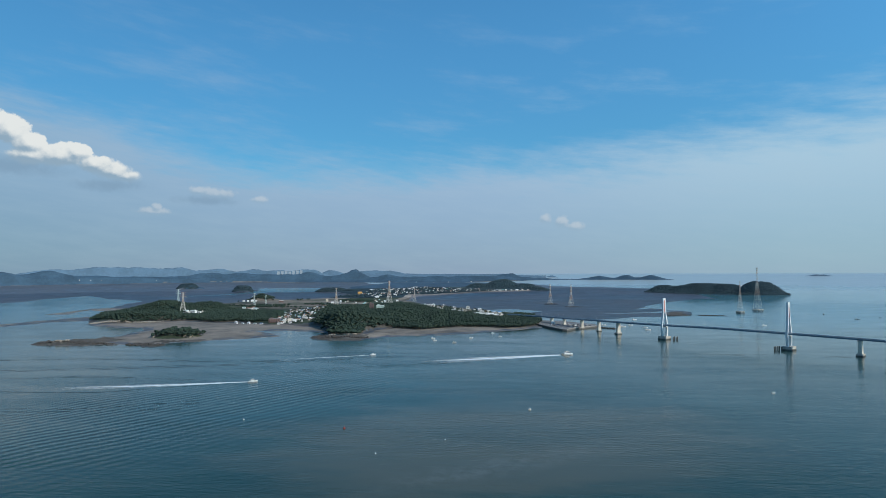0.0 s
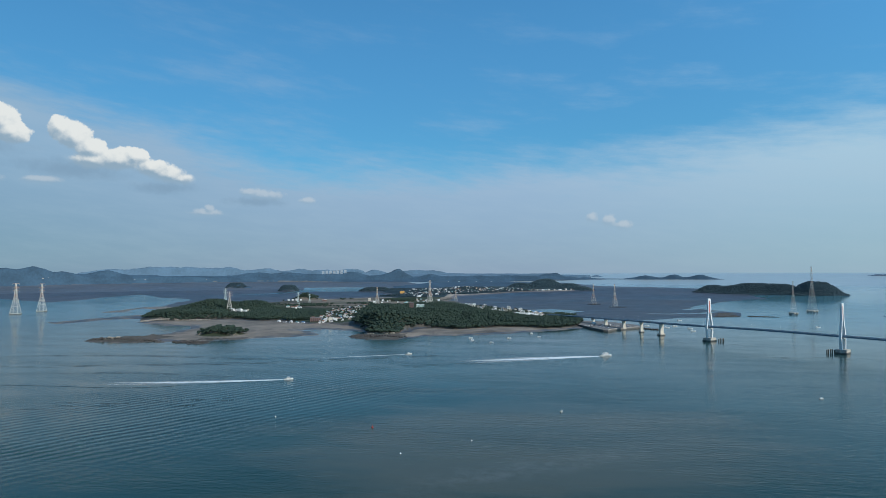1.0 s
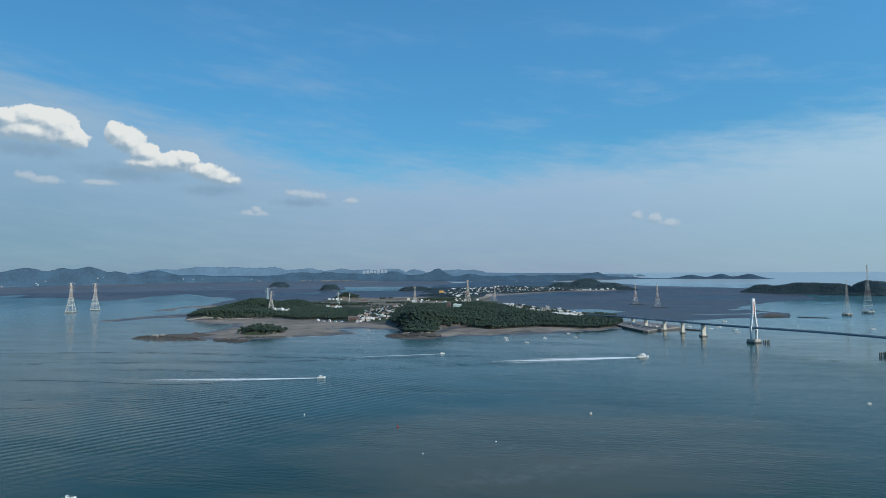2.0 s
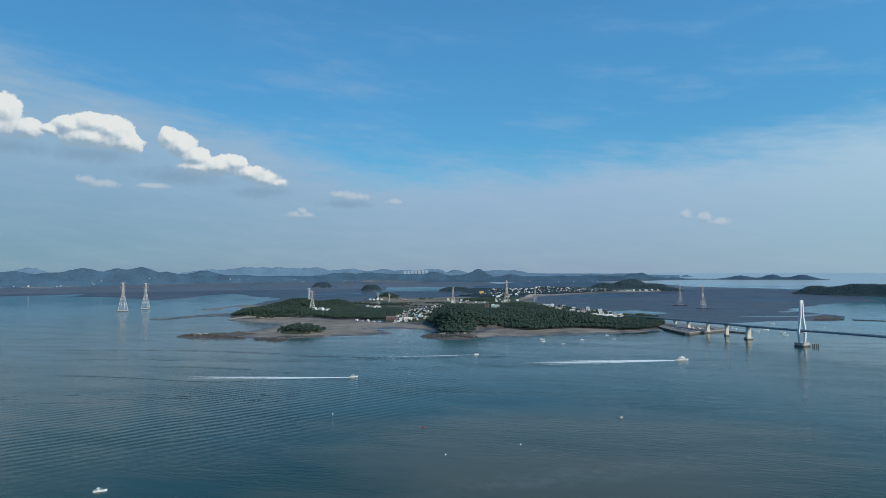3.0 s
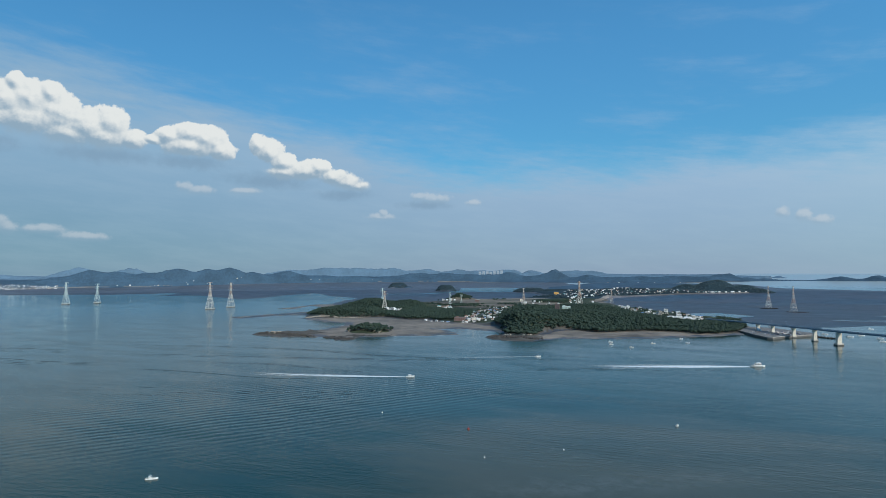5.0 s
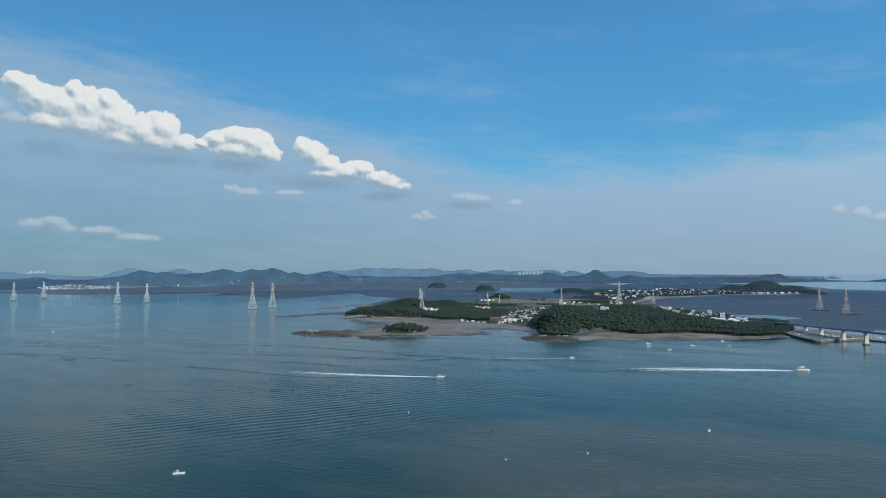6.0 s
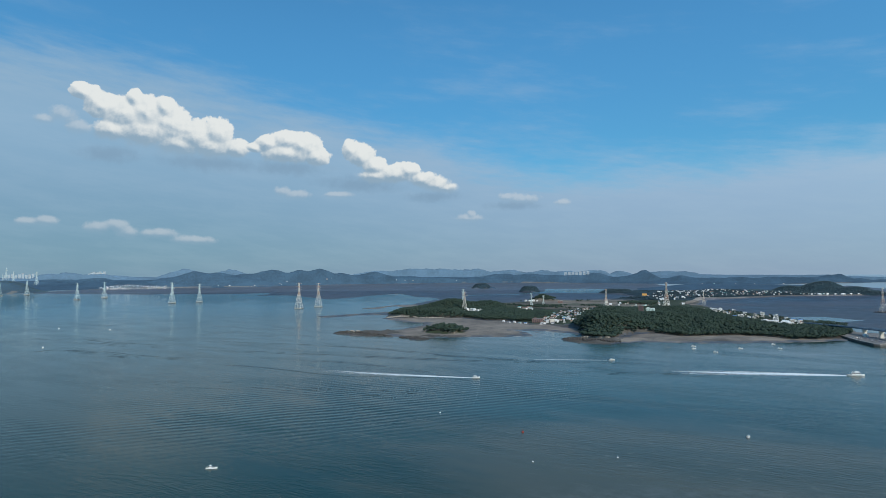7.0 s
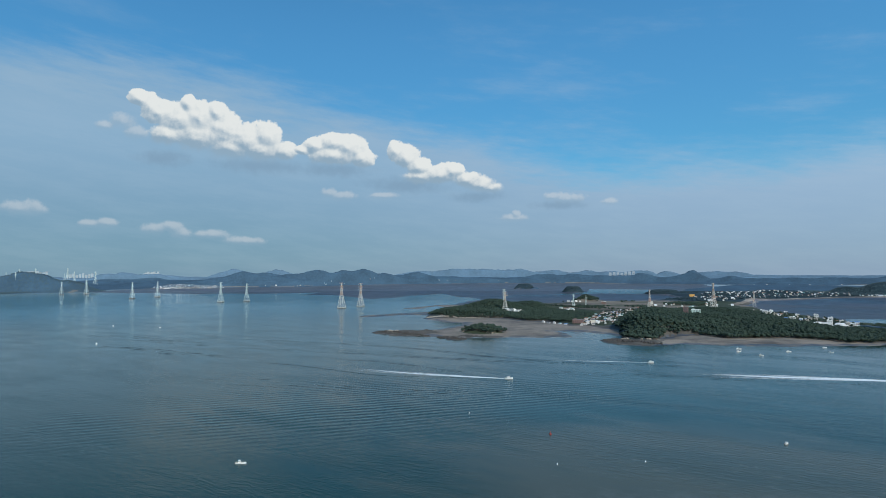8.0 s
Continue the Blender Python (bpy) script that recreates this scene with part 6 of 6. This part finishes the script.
def boat(name, label, category, long, wide, high, paint, house_at=-0.1, house_long=0.28, house_high=2.0, mast=4.0, rail=True, deep=None, group="boats"):
    ob = thing(name, label, category, group)
    part("hull", hull(solid(), long, wide, high), paint, ob)
    bm = solid()
    prism(bm, [(-0.49 * long, -wide * 0.40, high), (0.3 * long, -wide * 0.36, high * 1.08), (0.3 * long, wide * 0.36, high * 1.08), (-0.49 * long, wide * 0.40, high)],
          [(-0.49 * long, -wide * 0.40, high + 0.06), (0.3 * long, -wide * 0.36, high * 1.08 + 0.06), (0.3 * long, wide * 0.36, high * 1.08 + 0.06), (-0.49 * long, wide * 0.40, high + 0.06)])
    part("deck", bm, DECKING, ob)
    if house_high:
        x0, x1, w = (house_at - house_long / 2) * long, (house_at + house_long / 2) * long, wide * 0.33
        bm = solid()
        prism(bm, [(x0, -w, high), (x1, -w, high), (x1, w, high), (x0, w, high)], [(x0 + 0.1, -w * 0.92, high + house_high), (x1 - 0.35, -w * 0.9, high + house_high), (x1 - 0.35, w * 0.9, high + house_high), (x0 + 0.1, w * 0.92, high + house_high)])
        cabin = part("wheelhouse", bm, HULL, ob)
        part("cabin_roof", box(solid(), x0 - 0.2, -w * 1.02, high + house_high, x1 - 0.05, w * 1.02, high + house_high + 0.12), HULL, cabin)
        z0, z1 = high + house_high * 0.55, high + house_high * 0.88
        for s in (-1, 1):
            part("window", box(solid(), x0 + 0.35, s * w * 0.97 - 0.03, z0, x1 - 0.5, s * w * 0.97 + 0.03, z1), GLASS_DARK, cabin)
        part("windscreen", box(solid(), x1 - 0.27, -w * 0.8, z0, x1 - 0.17, w * 0.8, z1), GLASS_DARK, cabin)
    if mast:
        bm = solid()
        beam(bm, (house_at * long, 0, high), (house_at * long, 0, high + house_high + mast), 0.16, 0.08, 6)
        beam(bm, (house_at * long, -0.7, high + house_high + mast * 0.7), (house_at * long, 0.7, high + house_high + mast * 0.7), 0.08, 0.08, 5)
        part("mast", bm, PALE_STEEL, ob)
    if rail:
        for s in (-1, 1):
            bm = solid()
            a = (-0.45 * long, s * wide * 0.43, high)
            b = (0.2 * long, s * wide * 0.46, high * 1.05)
            beam(bm, (a[0], a[1], a[2] + 0.7), (b[0], b[1], b[2] + 0.7), 0.07)
            for k in range(5):
                x = a[0] + (b[0] - a[0]) * k / 4
                beam(bm, (x, s * wide * 0.44, high), (x, s * wide * 0.44, high + 0.75), 0.06)
            part("rail", bm, PALE_STEEL, ob)
    part("engine", block(solid(), -0.5 * long - 0.25, 0, high * 0.2, 0.6, 0.5, high * 0.9, 0.1), RUBBER, ob)
    return ob


angler = boat("motor_boat", "small white open motor boat with a cabin, adrift", "boat", 10.0, 3.0, 0.95, HULL, -0.12, 0.22, 1.7, 1.2)
angler.matrix_basis = pose(-308, 350, 0.05, 0, 0, 40) @ Matrix.Scale(0.86, 4)
fisher = boat("fishing_boat", "white fishing boat moored off the beach", "boat", 12.5, 3.6, 1.2, HULL, -0.15, 0.26, 2.1, 3.0, group="boats moored off the beach")
for k, (x, y, turn) in enumerate(((-146, 1356, 10), (-138, 1316, 25), (-94, 1281, 5), (-62, 1366, 15), (-14, 1478, 20), (3, 1399, 0))):
    m = pose(x, y, 0.05, 0, 0, turn) @ Matrix.Scale(0.78 + 0.05 * (k % 4), 4)
    if k:
        copy_thing(fisher, m)
    else:
        fisher.matrix_basis = m
ferry = boat("passenger_boat", "white and grey passenger boat under way with a foaming wake", "boat", 24.0, 5.6, 1.9, HULL, -0.02, 0.5, 2.8, 4.5)
for x0, x1, w, z0, z1, mat, what in ((-2.2, 4.2, 1.55, 4.8, 7.0, HULL, "bridge_house"), (-9.2, -5.6, 1.9, 4.1, 4.3, HULL_GREY, "awning"), (-5.4, -3.6, 0.7, 4.8, 7.2, HULL_GREY, "funnel")):
    part(what, prism(solid(), [(x0, -w, z0), (x1, -w, z0), (x1, w, z0), (x0, w, z0)], [(x0 + 0.2, -w * 0.95, z1), (x1 - 0.7, -w * 0.95, z1), (x1 - 0.7, w * 0.95, z1), (x0 + 0.2, w * 0.95, z1)]), mat, ferry)
part("bridge_window", box(solid(), -1.6, -1.58, 5.8, 3.4, 1.58, 6.5), GLASS_DARK, ferry, "dark wheelhouse window band")
for x in (-9.0, -5.8):
    for y in (-1.8, 1.8):
        part("awning_post", beam(solid(), (x, y, 1.9), (x, y, 4.1), 0.12, 0.12, 6), PALE_STEEL, ferry)
part("rubbing_strake", box(solid(), -11.6, -2.86, 1.0, 7.0, 2.86, 1.35), HULL_DARK, ferry)
ferry.matrix_basis = pose(118, 1102, 0.1, 0, -1, 22) @ Matrix.Scale(0.92, 4)
speed = boat("motor_boat", "white cabin motor boat speeding with a long wake", "boat", 12.0, 3.6, 1.3, HULL, -0.05, 0.35, 2.0, 1.5)
speed.matrix_basis = pose(-336, 807, 0.1, 0, -4, 20)
copy_thing(speed, pose(-226, 1080, 0.1, 0, -4, 28) @ Matrix.Scale(0.8, 4))
moored = boat("fishing_boat", "white and grey fishing boat moored behind the bridge", "boat", 14.0, 4.0, 1.3, HULL, -0.2, 0.24, 2.2, 3.0, group="boats moored behind the bridge")
for k, (x, y, turn) in enumerate(((288, 1712, 0), (360, 1710, 10), (382, 1640, -5), (374, 1577, 0), (414, 1902, 15), (713, 1713, 10), (330, 1660, 0))):
    m = pose(x, y, 0.05, 0, 0, turn)
    if k:
        copy_thing(moored, m)
    else:
        moored.matrix_basis = m
work = boat("work_barge", "dark flat work barge lying at anchor", "barge", 26.0, 9.0, 1.6, HULL_DARK, -0.25, 0.2, 4.0, 7.0, group="barges at anchor")
for k, (x, y, turn, s) in enumerate(((1094, 2160, 60, 0.6), (1078, 1939, 0, 1.0), (1185, 2010, 0, 0.6))):
    m = pose(x, y, 0.05, 0, 0, turn) @ Matrix.Scale(s, 4)
    if k:
        copy_thing(work, m)
    else:
        work.matrix_basis = m
skiff = boat("skiff", "small white skiff at anchor", "boat", 5.6, 2.1, 0.7, HULL, 0.0, 0.25, 1.0, 0, False, group="skiffs at anchor")
for k, (x, y, turn, s) in enumerate(((27, 662, 70, 1.0), (324, 770, 20, 1.0), (-1726, 909, 0, 1.3), (-1560, 960, 10, 1.0))):
    m = pose(x, y, 0.03, 0, 0, turn) @ Matrix.Scale(s, 4)
    if k:
        copy_thing(skiff, m)
    else:
        skiff.matrix_basis = m


def float_buoy(x, y, mat, label, size):
    ob = thing("buoy", label, "buoy", "buoys", pose(x, y, 0) @ Matrix.Scale(size, 4))
    bm = solid()
    beam(bm, (0, 0, -0.5), (0, 0, 0.35), 1.2, 1.4, 12)
    beam(bm, (0, 0, 0.35), (0, 0, 0.8), 1.4, 0.5, 12)
    part("float", bm, mat, ob)
    part("topmark", beam(solid(), (0, 0, 0.8), (0, 0, 1.8), 0.16, 0.1, 6), mat, ob)


float_buoy(-152, 571, ORANGE, "dull red mooring float", 1.7)
for x, y in ((-54, 540), (-107, 494), (-261, 598)):
    float_buoy(x, y, HULL, "small white fishing float", 0.9)
float_buoy(-1276, 666, HULL, "pale channel marker buoy", 2.4)


# ---- wakes ----
def foam_material():
    m = bpy.data.materials.new("wake_foam")
    m.use_nodes = True
    t = m.node_tree
    s = t.nodes["Principled BSDF"]
    s.inputs["Base Color"].default_value, s.inputs["Roughness"].default_value = (0.74, 0.79, 0.80, 1), 0.8
    at = t.nodes.new("ShaderNodeTexCoord").outputs["Object"]
    kind = t.nodes.new("ShaderNodeAttribute")
    kind.attribute_name = "foam"
    rag = grain(t, at, 0.5, 5.0, 0.7, (0.25, 1.0, 1.0))
    link(t, ease(t, calc(t, "ADD", kind.outputs["Fac"], calc(t, "MULTIPLY", calc(t, "SUBTRACT", rag, 0.5), 1.5)), 0.15, 0.75), s.inputs["Alpha"])
    return m


FOAM = foam_material()


def wake(head, tail, w0, w1, bend, strength, label):
    """Foam trail behind a boat, from head to tail, widening and fading."""
    a, b = Vector((*head, 0)), Vector((*tail, 0))
    way = b - a
    side = Vector((-way.y, way.x, 0)).normalized()
    verts, faces, foam = [], [], []
    n, across = 48, 18
    for i in range(n + 1):
        u = i / n
        mid = a + way * u + side * bend * math.sin(u * math.pi)
        w = w0 + (w1 - w0) * u ** 0.8
        for j in range(across + 1):
            v = 2 * j / across - 1
            verts.append((mid + side * v * w / 2 + Vector((0, 0, 0.06)))[:])
            edge = 1 - abs(v) ** 3
            foam.append(strength * edge * (1 - u) ** 0.8 * (1.0 if u < 0.1 else 0.78 + 0.34 * math.cos(7.2 * v + 1.2 * math.sin(9 * u) + 0.9) * min(1.0, 4 * (u - 0.1))))
    for i in range(n):
        for j in range(across):
            k = i * (across + 1) + j
            faces.append((k, k + 1, k + across + 2, k + across + 1))
    me = bpy.data.meshes.new("wake")
    me.from_pydata(verts, [], faces)
    me.attributes.new("foam", "FLOAT", "POINT").data.foreach_set("value", foam)
    me.materials.append(FOAM)
    tagged(new("wake", me), label, "wake", kind="stuff")


wake((107, 1098), (-140, 990), 9, 62, -4, 1.55, "white foam trail behind the passenger boat")
wake((-341, 805), (-590, 740), 5, 34, 5, 1.4, "white foam trail behind the speeding motor boat")
wake((-230, 1078), (-400, 998), 3.0, 12, 2, 1.0, "thin white foam trail behind a small motor boat")


def ripple_shade_material():
    m = bpy.data.materials.new("ripple_shade")
    m.use_nodes = True
    t = m.node_tree
    s = t.nodes["Principled BSDF"]
    # dark matte colour painted in place of the deeper sky that wave faces mirror
    s.inputs["Base Color"].default_value, s.inputs["Roughness"].default_value = (0.006, 0.036, 0.042, 1), 0.5
    s.inputs["Specular IOR Level"].default_value = 0.15
    at = t.nodes.new("ShaderNodeTexCoord").outputs["Object"]
    kind = t.nodes.new("ShaderNodeAttribute")
    kind.attribute_name = "foam"
    rag = calc(t, "ADD", calc(t, "MULTIPLY", grain(t, at, 0.035, 4.0, 0.6), 0.6), calc(t, "MULTIPLY", grain(t, at, 0.22, 4.0, 0.6), 0.4))
    link(t, calc(t, "MULTIPLY", ease(t, calc(t, "ADD", kind.outputs["Fac"], calc(t, "MULTIPLY", calc(t, "SUBTRACT", rag, 0.5), 3.4)), 0.1, 0.7), 0.66), s.inputs["Alpha"])
    return m


RIPPLE_SHADE = ripple_shade_material()


def wash(points, crests, label, strength=0.5, gap=9.0, wide=6.0):
    """Long low wavelets left by passing boats: broken bands beside one another on the water, painted dark for the
    deeper sky they mirror.
    """
    ring = [Vector((*p, 0)) for p in points]
    path = []
    for i in range(len(ring) - 1):
        p0, p1, p2, p3 = (ring[min(max(i + k, 0), len(ring) - 1)] for k in (-1, 0, 1, 2))
        path += [0.5 * (2 * p1 + (p2 - p0) * f + (2 * p0 - 5 * p1 + 4 * p2 - p3) * f ** 2 + (3 * p1 - p0 - 3 * p2 + p3) * f ** 3) for f in (k / 30 for k in range(30))]
    verts, faces, dark = [], [], []
    for c in range(crests):
        first = len(verts)
        for i, p in enumerate(path):
            ahead = (path[min(i + 1, len(path) - 1)] - path[max(i - 1, 0)]).normalized()
            side = Vector((ahead.y, -ahead.x, 0))
            sway = 4.0 * noise.noise(p * 0.015 + Vector((0, 0, 5.0 * c)))
            fade = math.sin(math.pi * (i + 0.5) / len(path)) ** 0.4 * (1 - 0.2 * c)
            for u, h in ((-1.0, 0.0), (-0.4, 0.8), (0.0, 1.0), (0.4, 0.7), (1.0, 0.0)):
                verts.append((p + side * (c * gap + sway + u * wide / 2) + Vector((0, 0, 0.03 + 0.12 * h)))[:])
                dark.append(strength * fade * h)
        for i in range(len(path) - 1):
            for k in range(4):
                a = first + i * 5 + k
                faces.append((a, a + 1, a + 6, a + 5))
    me = bpy.data.meshes.new("wash")
    me.from_pydata(verts, [], faces)
    me.attributes.new("foam", "FLOAT", "POINT").data.foreach_set("value", dark)
    me.polygons.foreach_set("use_smooth", np.ones(len(faces), bool))
    me.materials.append(RIPPLE_SHADE)
    tagged(new("wash", me), label, "waves", kind="stuff")


wash([(-1270, 838), (-997, 945), (-689, 1003), (-495, 990), (-330, 1010), (-150, 1080)], 2, "long wash of a passed boat on calm water, its dark reflection painted on", 0.55, 10)
wash([(-1000, 800), (-803, 860), (-641, 900), (-475, 946), (-390, 974), (-250, 1040)], 2, "long wash of a passed boat on calm water, its dark reflection painted on", 0.55, 14)
wash([(-760, 705), (-668, 715), (-511, 722), (-452, 748), (-350, 800)], 1, "wash behind the speeding motor boat, its dark reflection painted on", 0.6)
wash([(-720, 800), (-600, 830), (-480, 822), (-380, 810)], 2, "wash behind the speeding motor boat, its dark reflection painted on", 0.5, 7, 4)
wash([(-1250, 640), (-1120, 690), (-980, 700), (-860, 730)], 4, "broken ripples on calm water, their dark reflection painted on", 0.35, 12, 9)
wash([(-1500, 760), (-1350, 800), (-1200, 800), (-1050, 830)], 4, "broken ripples on calm water, their dark reflection painted on", 0.35, 14, 10)
wash([(-700, 560), (-560, 620), (-440, 640), (-330, 700)], 4, "broken ripples on calm water, their dark reflection painted on", 0.2, 15, 9)
wash([(-330, 900), (-180, 960), (-60, 1010), (60, 1060)], 3, "wash behind the passenger boat, its dark reflection painted on", 0.45, 11, 5)
wash([(330, 1130), (420, 1120), (520, 1130), (640, 1070)], 4, "tidal ripples below the bridge, their dark reflection painted on", 0.35, 12, 7)
wash([(150, 1400), (250, 1390), (340, 1330), (430, 1290)], 4, "tidal ripples below the bridge, their dark reflection painted on", 0.35, 13, 7)


def surf(points, wide, label):
    """Thin line of foam along a beach."""
    verts, faces, foam = [], [], []
    path = []
    for (ax, ay), (bx, by) in zip(points, points[1:]):
        n = max(2, int(math.hypot(bx - ax, by - ay) / 5))
        path += [Vector((ax + (bx - ax) * k / n, ay + (by - ay) * k / n, 0)) for k in range(n)]
    for i, p in enumerate(path):
        ahead = (path[min(i + 1, len(path) - 1)] - path[max(i - 1, 0)]).normalized()
        side = Vector((ahead.y, -ahead.x, 0))
        sway = 5.0 * noise.noise(p * 0.025)
        for k in range(4):
            verts.append((p + side * (sway + wide * (k / 3 - 0.5)) + Vector((0, 0, 0.12)))[:])
            foam.append((0.0, 0.75, 0.6, 0.0)[k] * (0.6 + 0.6 * noise.noise(p * 0.04 + Vector((3, 1, 0)))))
    for i in range(len(path) - 1):
        for k in range(3):
            a = i * 4 + k
            faces.append((a, a + 1, a + 5, a + 4))
    me = bpy.data.meshes.new("surf")
    me.from_pydata(verts, [], faces)
    me.attributes.new("foam", "FLOAT", "POINT").data.foreach_set("value", foam)
    me.materials.append(FOAM)
    tagged(new("surf", me), label, "surf", kind="stuff")


surf([(-262, 1378), (-158, 1430), (-42, 1500), (17, 1549), (100, 1622)], 9, "thin white surf line along the beach")
surf([(-704, 1236), (-637, 1274), (-550, 1333), (-508, 1380)], 7, "thin white surf line along the sand flat")
